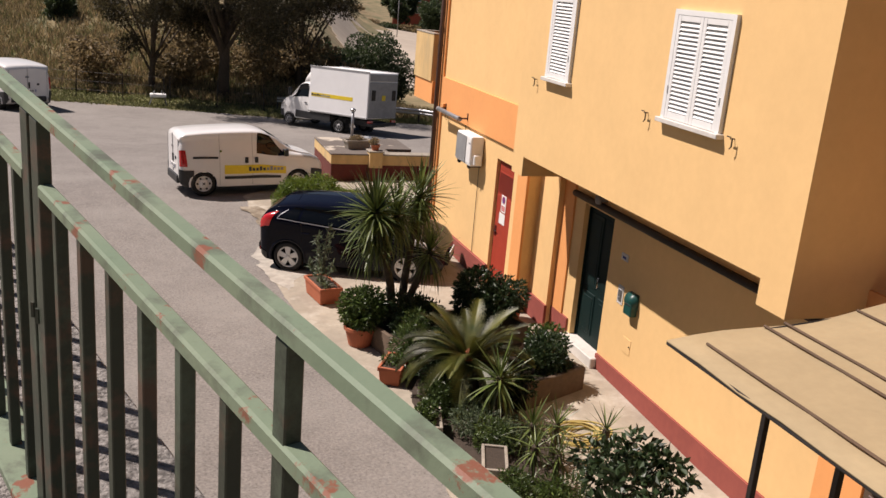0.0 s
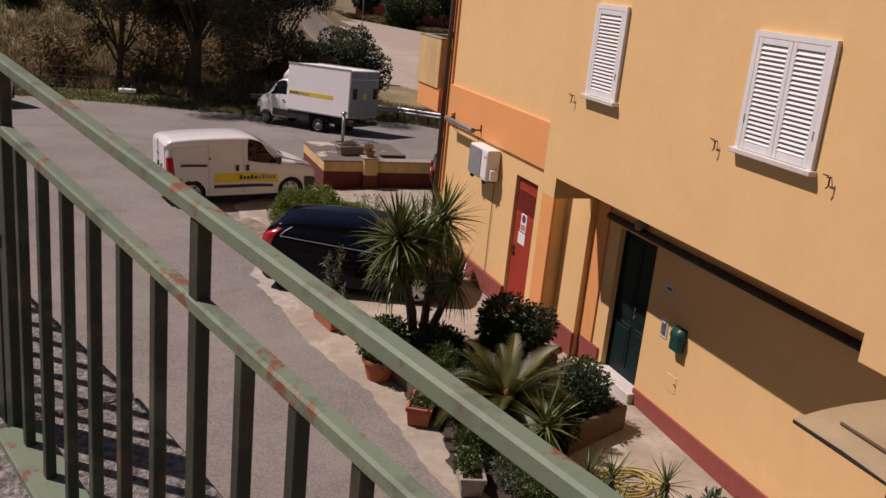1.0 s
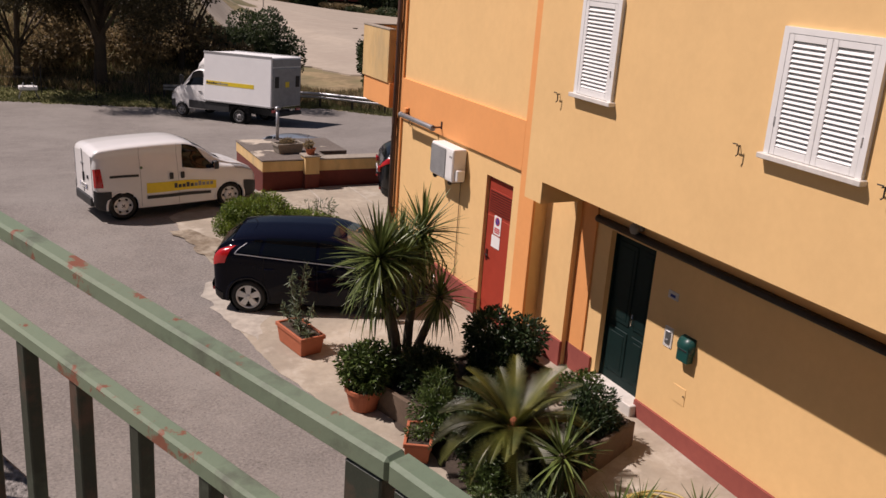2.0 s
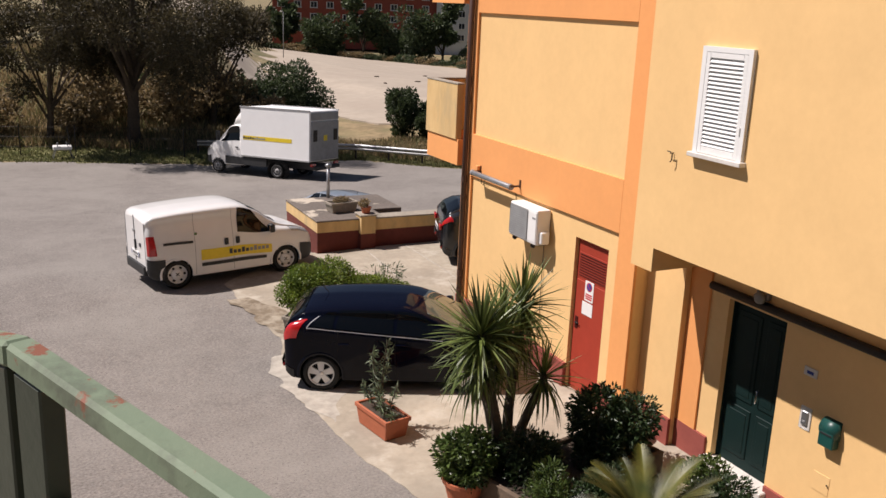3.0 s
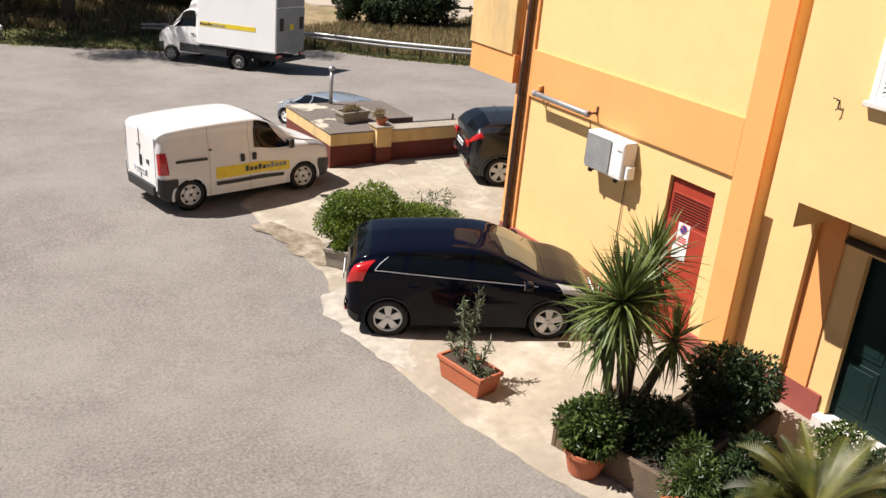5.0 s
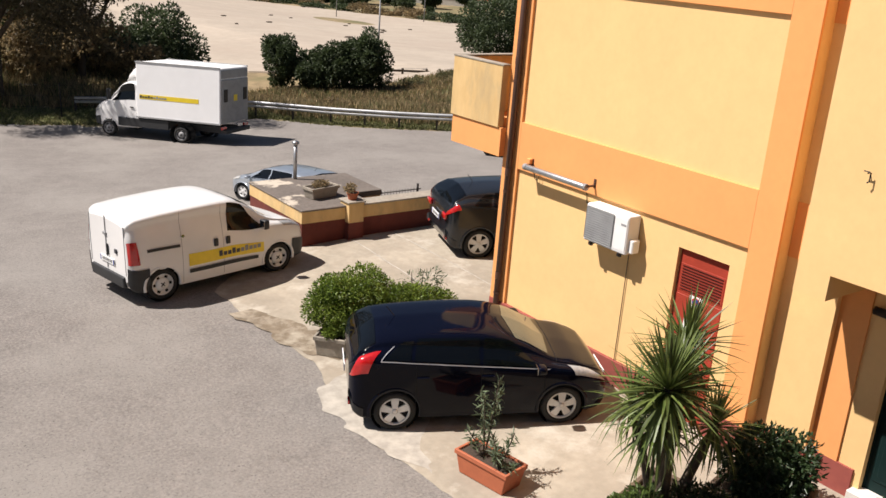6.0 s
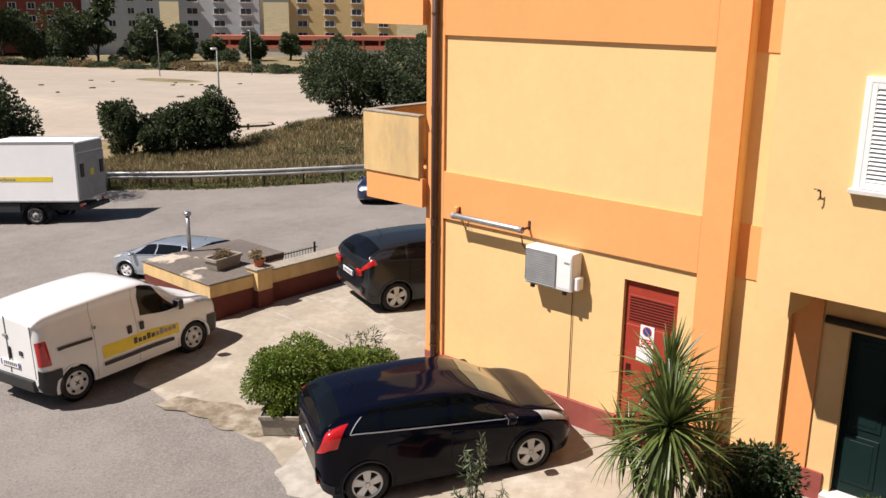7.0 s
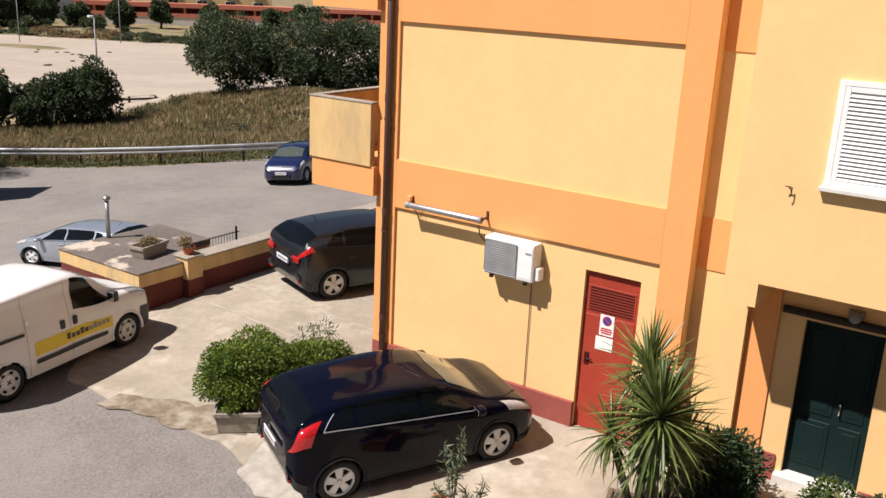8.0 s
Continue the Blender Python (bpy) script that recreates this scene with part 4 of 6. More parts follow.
def hatchback(m, name, paint, label, rim="spokes", scale=1.0, stations=HATCH, wb=2.489):
    car = thing(name, m @ Matrix.Scale(scale, 4), label, "car")
    sh = Shell(stations)
    h, r = wb / 2, 0.315
    part("body", sh.body((-h, h), r), paint, car, smooth=True)
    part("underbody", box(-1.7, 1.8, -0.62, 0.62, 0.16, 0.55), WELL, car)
    for wx in (-h, h):
        for sd in (1, -1):
            wheel(car, wx, sd * 0.755, r, 0.20, rim, RIM if rim == "spokes" else HUBCAP)
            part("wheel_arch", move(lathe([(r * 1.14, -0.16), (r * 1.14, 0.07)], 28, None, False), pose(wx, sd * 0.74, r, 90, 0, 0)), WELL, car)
            part("arch_lip", arch_lip(wx, sd * 0.852, r * 1.12, r * 1.27, sd), paint, car, smooth=True)
    for sd in (1, -1):
        part("side_window", sh.patch((0.02, 0.04), (0.86, 0.46), 4.12, 5.75, sd), CARGLASS, car, "dark tinted side window", True)
        part("side_window", sh.patch((-0.98, -0.92), (-0.04, -0.02), 4.12, 5.75, sd), CARGLASS, car, "dark tinted side window", True)
        part("quarter_window", sh.patch((-1.40, -1.12), (-1.04, -0.98), 4.10, 5.55, sd), CARGLASS, car, smooth=True)
        part("waist_trim", sh.patch((-1.46, -1.46), (1.02, 1.02), 3.995, 4.04, sd, 0.012, 30, 1), TRIM if paint is CARBLACK else PLASTIC, car, "slim bright waist line", True)
        if paint is CARBLACK:
            part("window_trim", sh.patch((-1.47, -1.27), (-1.455, -1.255), 4.02, 5.1, sd, 0.012, 1, 8), TRIM, car, "slim bright window edge", True)
        if paint is CARGREY:
            part("tail_light", sh.patch((-1.90, -1.88), (-1.66, -1.72), 3.85, 4.4, sd, 0.012), TAIL, car, "wide red tail light", True)
            part("tail_light_wrap", box(-1.955, -1.90, *sorted((sd * 0.42, sd * 0.66)), 0.80, 0.92, 0.015, 2), TAIL, car, smooth=True)
        else:
            part("tail_light", sh.patch((-1.885, -1.76), (-1.64, -1.45), 3.62, 4.75, sd, 0.010), TAIL, car, "red tail light", True)
        part("headlight", sh.patch((1.42, 1.30), (1.92, 1.62), 3.75, 4.75, sd, 0.010), HEADLENS, car, "clear headlight", True)
        mr = part("mirror", move(box(-0.07, 0.07, -0.09, 0.09, -0.06, 0.06, 0.04, 3), pose(0.86, sd * 0.95, 0.99)), paint, car, smooth=True)
        part("mirror_glass", box(0.785, 0.79, sd * 0.95 - 0.07, sd * 0.95 + 0.07, 0.945, 1.035), CHROME, mr)
        for wx in (0.0, -0.95):
            part("door_handle", move(box(-0.09, 0.09, -0.014, 0.014, -0.016, 0.016, 0.008), pose(wx + 0.10, sd * 0.868, 0.86)), paint, car)
            part("door_seam", sh.patch((wx - 0.004, wx - 0.004), (wx + 0.004, wx + 0.004), 1.8, 4.0, sd, 0.002, 1, 12), WELL, car)
        part("door_seam", sh.patch((0.95, 0.95), (0.958, 0.958), 1.8, 4.0, sd, 0.002, 1, 12), WELL, car)
        part("fog_light", move(box(-0.02, 0.02, -0.07, 0.07, -0.035, 0.035, 0.012), pose(-1.895, sd * 0.62, 0.40)), TAIL, car)
    part("windscreen", sh.patch((0.52, 0.42), (1.02, 1.10), 6.02, 7.0, 1, 0.006, 12, 8, True), SCREENGLASS, car, "sloping windscreen", True)
    part("rear_window", sh.patch((-1.80, -1.85), (-1.53, -1.50), 5.75, 7.0, 1, 0.009, 10, 10, True), CARGLASS, car, "dark rear window", True)
    part("bonnet_seam", sh.patch((1.13, 1.16), (1.14, 1.17), 5.0, 7.0, 1, 0.003, 1, 10, True), WELL, car)
    part("bumper", sh.patch((-1.93, -1.93), (-1.70, -1.70), 1.2, 2.3, 1, 0.008, 8, 4), PLASTIC, car, smooth=True)
    part("bumper", sh.patch((-1.93, -1.93), (-1.70, -1.70), 1.2, 2.3, -1, 0.008, 8, 4), PLASTIC, car, smooth=True)
    part("grille", box(1.99, 2.05, -0.40, 0.40, 0.30, 0.46, 0.02), WELL, car)
    plate_of(car, -1.945, 0.74, -1)
    plate_of(car, 2.06, 0.50, 1)
    part("aerial", rod([(-1.2, 0, 1.45), (-1.32, 0, 1.60)], 0.006, 6), PLASTIC, car)
    part("wiper", rod([(0.95, 0.5, 1.12), (0.80, 0.05, 1.22)], 0.008, 6), PLASTIC, car)
    return car


VAN = [(-1.85, .72, .42, .80, 1.18, .60, 1.54), (-1.81, .80, .30, .80, 1.20, .68, 1.63), (-1.70, .835, .23, .80, 1.20, .715, 1.69), (-1.2, .855, .20, .80, 1.20, .73, 1.735),
       (-.3, .86, .19, .78, 1.15, .73, 1.76), (.25, .86, .19, .78, 1.06, .71, 1.735), (.64, .86, .19, .74, 1.00, .65, 1.57), (1.02, .855, .19, .70, 1.0, .62, 1.29),
       (1.28, .85, .19, .70, .99, .63, 1.15), (1.6, .82, .20, .68, .95, .62, 1.07), (1.86, .76, .22, .64, .86, .57, .94), (1.97, .67, .27, .58, .74, .48, .80), (2.02, .55, .32, .52, .64, .40, .68)]


def delivery_van(m, label, lettered=True):
    van = thing("van", m @ Matrix.Diagonal((0.985, 1.0, 0.94, 1)), label, "van")
    sh = Shell(VAN)
    h, r = 2.513 / 2, 0.30
    part("body", sh.body((-h, h), r), VANWHITE, van, smooth=True)
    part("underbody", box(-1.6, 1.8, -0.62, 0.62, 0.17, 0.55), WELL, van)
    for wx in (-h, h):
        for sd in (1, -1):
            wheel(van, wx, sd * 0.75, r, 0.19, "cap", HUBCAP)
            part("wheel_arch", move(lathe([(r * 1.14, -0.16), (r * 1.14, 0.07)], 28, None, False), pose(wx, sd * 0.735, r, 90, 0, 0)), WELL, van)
            part("arch_lip", arch_lip(wx, sd * 0.846, r * 1.12, r * 1.27, sd), VANWHITE, van, smooth=True)
    for sd in (1, -1):
        part("side_window", sh.patch((0.13, 0.16), (0.98, 0.50), 4.06, 5.8, sd), CARGLASS, van, "dark cab window", True)
        part("rub_strip", sh.patch((-1.52, -1.52), (-0.88, -0.88), 3.42, 3.56, sd, 0.014, 10, 2), PLASTIC, van, "black slide rail", True)
        st = part("livery_stripe", sh.patch((-0.72, -0.72), (0.92, 0.92), 2.55, 3.02, sd, 0.006, 20, 4), STRIPE, van, "yellow livery stripe", True)
        part("rub_strip", sh.patch((-0.72, -0.72), (0.78, 0.78), 2.30, 2.45, sd, 0.02, 20, 2), PLASTIC, van, "black rubbing strip", True)
        for wx in (0.12, -0.14):
            part("door_handle", move(box(-0.045, 0.045, -0.012, 0.012, -0.08, 0.08, 0.015), pose(wx, sd * 0.868, 0.92)), PLASTIC, van, "black door handle")
        for wx in (0.02, -0.84):
            part("door_seam", sh.patch((wx - 0.005, wx - 0.005), (wx + 0.005, wx + 0.005), 1.8, 5.8, sd, 0.002, 1, 18), GRUBBY, van)
        part("fuel_cap" if sd < 0 else "lock", move(lathe([(0.03, 0), (0.03, 0.012)], 14), pose(-0.82, sd * 0.855, 1.18, -90 * sd, 0, 0)), CHROME, van)
        part("tail_light", sh.patch((-1.835, -1.835), (-1.66, -1.70), 2.95, 4.05, sd, 0.012), TAIL, van, "tall red tail light", True)
        part("headlight", sh.patch((1.42, 1.34), (1.90, 1.70), 3.9, 4.85, sd, 0.010), HEADLENS, van, "clear headlight", True)
        mr = part("mirror", move(box(-0.06, 0.06, -0.09, 0.09, -0.10, 0.10, 0.035, 3), pose(0.88, sd * 0.97, 1.12)), PLASTIC, van, "black door mirror", True)
        part("mirror_glass", box(0.815, 0.82, sd * 0.97 - 0.07, sd * 0.97 + 0.07, 1.04, 1.20), CHROME, mr)
        part("corner_bumper", sh.patch((-1.85, -1.85), (-1.50, -1.50), 1.2, 2.75, sd, 0.018, 8, 6), PLASTIC, van, "black corner bumper", True)
        part("front_bumper", sh.patch((1.62, 1.62), (2.02, 2.02), 1.2, 2.9, sd, 0.014, 8, 6), PLASTIC, van, "black front bumper", True)
        if lettered:
            half = (sd < 0)
            for k in range(10):
                x = (-0.05 + 0.095 * k) if half else (0.80 - 0.095 * k)
                p, q = sh.at(x - 0.035, 2.68), sh.at(x + 0.035, 2.92)
                wide = 0.035
                yy = sd * (max(p.y, q.y) + 0.009)
                part("lettering", box(x - wide, x + wide, yy - 0.003, yy + 0.003, 0.62, 0.70 + 0.035 * (k in (0, 3, 6))), INK if k < 5 else GREY, st)
    part("windscreen", sh.patch((0.44, 0.36), (1.12, 1.24), 6.02, 7.0, 1, 0.006, 12, 8, True), CARGLASS, van, "sloping windscreen", True)
    part("bumper", box(-1.90, -1.80, -0.62, 0.62, 0.30, 0.52, 0.03, 2), PLASTIC, van, "black rear bumper")
    part("grille", box(1.96, 2.04, -0.42, 0.42, 0.30, 0.50, 0.02), WELL, van)
    part("rear_door_seam", box(-1.866, -1.85, 0.02, 0.03, 0.55, 1.58), GRUBBY, van)
    for y in (-0.66, 0.66):
        part("rear_door_seam", box(-1.858, -1.846, y - 0.005, y + 0.005, 0.55, 1.50), GRUBBY, van)
    part("rear_handle", box(-1.885, -1.85, -0.05, 0.0, 0.82, 1.04, 0.01), PLASTIC, van)
    part("rear_lock", box(-1.88, -1.85, -0.02, 0.10, 1.20, 1.26, 0.01), GREY, van)
    part("badge", box(-1.872, -1.85, -0.38, -0.30, 0.92, 1.0), INK, van)
    plate_of(van, -1.866, 0.72, -1)
    part("wiper", rod([(1.10, 0.5, 1.20), (1.0, -0.05, 1.30)], 0.008, 6), PLASTIC, van)
    return van


def box_truck(m):
    t = thing("truck", m, "white box delivery truck with a yellow stripe", "truck")
    front, rear, r = 1.80, -1.32, 0.305
    chassis = part("chassis", box(-2.9, 2.1, -0.45, 0.45, 0.42, 0.70, 0.02), PLASTIC, t)
    part("cargo_box", box(-2.98, 0.52, -1.06, 1.06, 0.86, 3.08, 0.03), BOXWHITE, t, "plain white cargo box")
    for y in (-1.06, 1.06):
        for z in (0.88, 3.08):
            part("edge_rail", box(-2.99, 0.53, y - 0.018, y + 0.018, z - 0.035, z + 0.035, 0.006), GRUBBY, t)
        st = part("livery_stripe", box(-2.1, 0.38, y * 1.001 - 0.006, y * 1.001 + 0.006, 1.62, 1.80), STRIPE, t, "yellow livery stripe")
        for k in range(10):
            x = (0.32 - 0.115 * k) if y > 0 else (-0.8 + 0.115 * k)
            part("lettering", box(x - 0.045, x + 0.045, y * 1.008 - 0.003, y * 1.008 + 0.003, 1.66, 1.73 + 0.03 * (k in (0, 3, 6))), INK if k < 5 else GREY, st)
        part("side_guard", box(-0.80, 1.36, y * 0.90 - 0.02, y * 0.95 + 0.02, 0.45, 0.80, 0.01), PLASTIC, t)
        part("tail_lamp", box(-3.050, -2.970, y * 0.8 - 0.16, y * 0.8 + 0.16, 0.66, 0.78, 0.01), TAIL, t)
        part("marker_board", box(-3.055, -3.028, y * 0.70 - 0.13, y * 0.70 + 0.13, 1.75, 2.25, 0.008), DARKMETAL, t)
        wheel(t, front, y * 0.84, r, 0.22, "cap", GREY)
        wheel(t, rear, y * 0.84, r, 0.26, "cap", GREY)
        part("mudguard", move(lathe([(0.44, -0.15), (0.44, 0.15), (0.46, 0.15), (0.46, -0.15)], 24, None, False), pose(rear, y * 0.84, r, 90, 0, 0)), PLASTIC, t)
    part("tail_lift", box(-3.030, -2.985, -1.0, 1.0, 0.90, 2.62, 0.01), GRUBBY, t, "grey tail lift door")
    part("tail_header", box(-3.015, -2.985, -1.0, 1.0, 2.68, 3.0, 0.01), GRUBBY, t)
    part("rear_sign", box(-3.045, -3.030, -0.13, 0.13, 1.75, 2.0), STRIPE, t)
    part("rear_beam", box(-3.180, -2.930, -0.9, 0.9, 0.50, 0.66, 0.02), PLASTIC, t)
    cab = Shell([(0.5, .96, .40, 1.0, 1.50, .84, 2.28), (0.9, .97, .38, 1.0, 1.50, .84, 2.30), (1.25, .97, .38, 1.0, 1.46, .82, 2.16), (1.58, .97, .38, .98, 1.42, .80, 1.80),
                 (1.86, .96, .38, .95, 1.34, .80, 1.50), (2.18, .93, .38, .90, 1.20, .76, 1.34), (2.44, .86, .42, .80, 1.0, .68, 1.14), (2.54, .72, .5, .74, .86, .5, .92)])
    part("cab", cab.body((front, 9), r), VANWHITE, t, "white driver's cab", True)
    for sd in (1, -1):
        part("cab_window", cab.patch((0.66, 0.69), (1.66, 1.26), 4.05, 5.75, sd), CARGLASS, t, "dark cab window", True)
        part("mirror", move(box(-0.06, 0.06, -0.10, 0.10, -0.22, 0.22, 0.03), pose(1.66, sd * 1.12, 1.70)), PLASTIC, t)
        part("headlight", cab.patch((2.14, 2.08), (2.47, 2.38), 3.4, 4.6, sd, 0.01), HEADLENS, t, smooth=True)
        part("bumper", cab.patch((2.18, 2.18), (2.54, 2.54), 1.2, 2.7, sd, 0.012), PLASTIC, t, smooth=True)
        part("door_handle", box(0.70, 0.86, sd * 0.985 - 0.012, sd * 0.985 + 0.012, 1.20, 1.25, 0.006), PLASTIC, t)
    part("windscreen", cab.patch((1.29, 1.22), (1.84, 1.90), 6.0, 7.0, 1, 0.006, 10, 8, True), CARGLASS, t, "windscreen", True)
    fd = bmesh.new()
    rows = [[fd.verts.new((x, y, z)) for x, z in ((0.5, 2.2), (1.12, 2.2), (0.96, 2.48), (0.74, 2.76), (0.53, 2.95))] for y in (-0.8, 0.8)]
    fd.faces.new(rows[0])
    fd.faces.new(rows[1][::-1])
    for i in range(5):
        fd.faces.new((rows[0][i], rows[0][(i + 1) % 5], rows[1][(i + 1) % 5], rows[1][i]))
    bmesh.ops.bevel(fd, geom=fd.edges[:], offset=0.05, segments=2, affect="EDGES")
    part("roof_fairing", fd, VANWHITE, t, "white roof fairing", True)
    return t


def on_yard(x, y, deg, pitch=0.0):
    """A pose on the yard that tilts with it."""
    a = radians(deg)
    f, l = Vector((math.cos(a), math.sin(a))), Vector((-math.sin(a), math.cos(a)))
    zf, zb = yard(x + f.x * 1.25, y + f.y * 1.25), yard(x - f.x * 1.25, y - f.y * 1.25)
    zl, zr = yard(x + l.x * 0.75, y + l.y * 0.75), yard(x - l.x * 0.75, y - l.y * 0.75)
    up = (zf + zb) / 2 + 0.022
    fx = Vector((f.x, f.y, (zf - zb) / 2.5)).normalized()
    ly = Vector((l.x, l.y, (zl - zr) / 1.5)).normalized()
    uz = fx.cross(ly).normalized()
    ly = uz.cross(fx)
    return Matrix(((fx.x, ly.x, uz.x, x), (fx.y, ly.y, uz.y, y), (fx.z, ly.z, uz.z, up), (0, 0, 0, 1)))


hatchback(on_yard(4.70, 18.40, -27.9), "car", CARBLACK, "black hatchback with silver alloy wheels parked by the wall", "spokes", 0.98)
hatchback(on_yard(9.93, 23.25, -20) @ Matrix.Diagonal((1, 1, 0.96, 1)), "car", CARGREY, "dark grey hatchback parked behind the house corner", "spokes", 1.04)
hatchback(on_yard(7.80, 30.2, 103) @ Matrix.Diagonal((1, 1, 0.78, 1)), "car", CARSILVER, "silver blue car parked behind the service box", "spokes", 0.86)
hatchback(on_yard(19.35, 34.15, 205), "car", CARBLUE, "small navy blue car parked near the guard rail", "cap", 0.86)
delivery_van(on_yard(3.07, 24.83, 8.4), "white delivery van with a yellow lettered stripe")
delivery_van(on_yard(-5.4, 48.1, 120) @ Matrix.Scale(1.3, 4), "white delivery van at the yard's grassy edge", False)
box_truck(on_yard(9.17, 43.13, 127.5) @ pose(0, 0, 0, 2.0, 0, 0) @ Matrix.Diagonal((1, 1, 0.925, 1)))

# ---- plants ----
def raw_mesh(name, verts, faces, material):
    me = bpy.data.meshes.new(name)
    me.from_pydata([tuple(v) for v in verts], [], [tuple(f) for f in faces])
    me.materials.append(material)
    return me


def leaves(points, normals, length, width, rng, fold=0.25):
    """Pointed leaves at points, each two triangles folded along the middle, growing along normals with scatter."""
    n = len(points)
    d = normals + rng.normal(0, 0.55, (n, 3))
    d /= np.linalg.norm(d, axis=1, keepdims=True)
    s = np.cross(d, rng.normal(0, 1, (n, 3)))
    s /= np.linalg.norm(s, axis=1, keepdims=True)
    u = np.cross(s, d)
    L = length * rng.uniform(0.6, 1.3, (n, 1))
    W = width * rng.uniform(0.7, 1.2, (n, 1))
    a = points
    tip = points + d * L
    mid = points + d * L * 0.5
    l, r = mid - s * W / 2 + u * W * fold, mid + s * W / 2 + u * W * fold
    verts = np.stack([a, l, tip, r], 1).reshape(-1, 3)
    i = np.arange(n)[:, None] * 4
    faces = np.concatenate([i + np.array([[0, 1, 2]]), i + np.array([[0, 2, 3]])], 1).reshape(-1, 3)
    return verts, faces


def cloud(lumps, n, rng, shell=0.35):
    """Points and outward directions over a set of lumps (centre, radii)."""
    w = np.array([r[0] * r[1] + r[1] * r[2] + r[0] * r[2] for _, r in lumps])
    pick = rng.choice(len(lumps), n, p=w / w.sum())
    d = rng.normal(0, 1, (n, 3))
    d /= np.linalg.norm(d, axis=1, keepdims=True)
    c = np.array([c for c, _ in lumps])[pick]
    r = np.array([r for _, r in lumps])[pick]
    f = 1 - shell * rng.uniform(0, 1, (n, 1)) ** 1.5
    return c + d * r * f, d


def lumpy(centre, radii, count, rng, size=0.45):
    """Lumps that together make an uneven crown."""
    out = []
    for _ in range(count):
        d = rng.normal(0, 1, 3)
        d /= np.linalg.norm(d)
        k = size * rng.uniform(0.7, 1.25)
        out.append((np.array(centre) + d * np.array(radii) * (1 - k) * rng.uniform(0.6, 1.05), np.array(radii) * k))
    return out


def bush(name, at, radii, label, material, n=2600, leaf=0.07, wide=0.035, seed=1, lumps=12, base=0.0, stems=5, category="shrub", size=0.45):
    """A shrub: stems from the ground and a crown of many leaves in uneven lumps."""
    rng = np.random.default_rng(seed)
    b = thing(name, pose(at[0], at[1], base), label, category)
    c = (0, 0, at[2] - base)
    pts, nor = cloud(lumpy(c, radii, lumps, rng, size), n, rng)
    pts[:, 2] = np.maximum(pts[:, 2], 0.03)
    v, f = leaves(pts, nor, leaf, wide, rng)
    ob = new("crown", raw_mesh("crown", v, f, material))
    ob.parent = b
    for _ in range(stems):
        e = np.array(c) + rng.normal(0, 0.35, 3) * np.array(radii)
        part("stem", rod([(rng.normal(0, 0.04), rng.normal(0, 0.04), 0), (e[0] * 0.4, e[1] * 0.4, max(0.05, e[2] * 0.55)), tuple(e)], 0.012, 5, None, [0.02 * radii[0] + 0.006, 0.014 * radii[0] + 0.005, 0.004]), BARK, b)
    return b


def blade_mesh(name, length, width, droop, material, segs=4):
    vs, fs = [], []
    for i in range(segs + 1):
        f = i / segs
        w = width * (0.55 + 0.45 * math.sin(math.pi * min(0.75, f + 0.2))) * (1 - f ** 3) * 0.5
        x, z = length * f, -droop * length * f ** 2.2
        vs += [(x, -w, z + 0.25 * w), (x, 0, z - 0.1 * w), (x, w, z + 0.25 * w)]
    for i in range(segs):
        a = 3 * i
        fs += [(a, a + 1, a + 4, a + 3), (a + 1, a + 2, a + 5, a + 4)]
    return raw_mesh(name, vs, fs, material)


BLADES = [blade_mesh("leaf", 0.70, 0.044, d, LEAFYUCCA) for d in (0.04, 0.20, 0.50)]


def rosette(parent, at, count, scale, rng, name="crown"):
    """A head of sword leaves, each an object."""
    core = part(name, move(lathe([(0.02, -0.14), (0.05, -0.08), (0.05, 0.02), (0.01, 0.06)], 8), Matrix.Translation(at)), BARK, parent)
    for k in range(count):
        f = (k + 0.5) / count
        el = 84 - 140 * f ** 0.9 + rng.normal(0, 8)
        az = 137.5 * k + rng.normal(0, 10)
        leaf = new("leaf", BLADES[0 if f < 0.35 else (1 if f < 0.7 else 2)])
        leaf.parent = core
        s = scale * rng.uniform(0.8, 1.12)
        leaf.matrix_local = Matrix.Translation((at[0], at[1], at[2] + 0.04 - 0.12 * f)) @ pose(0, 0, 0, 0, 0, az) @ pose(0, 0, 0, 0, -el, 0) @ Matrix.Scale(s, 4)
    return core


rng = np.random.default_rng(5)


def raised_bed(at, sx, sy, h, deg, label, material=BROWNBED):
    b = thing("planting_bed", pose(at[0], at[1], at[2], 0, 0, deg), label, "planter")
    t = 0.07
    for x0, x1, y0, y1 in ((-sx / 2, sx / 2, -sy / 2, -sy / 2 + t), (-sx / 2, sx / 2, sy / 2 - t, sy / 2), (-sx / 2, -sx / 2 + t, -sy / 2 + t, sy / 2 - t), (sx / 2 - t, sx / 2, -sy / 2 + t, sy / 2 - t)):
        part("side", box(x0, x1, y0, y1, -0.1, h, 0.012), material, b)
    part("soil", box(-sx / 2 + t, sx / 2 - t, -sy / 2 + t, sy / 2 - t, -0.1, h - 0.06), SOIL, b)
    return b


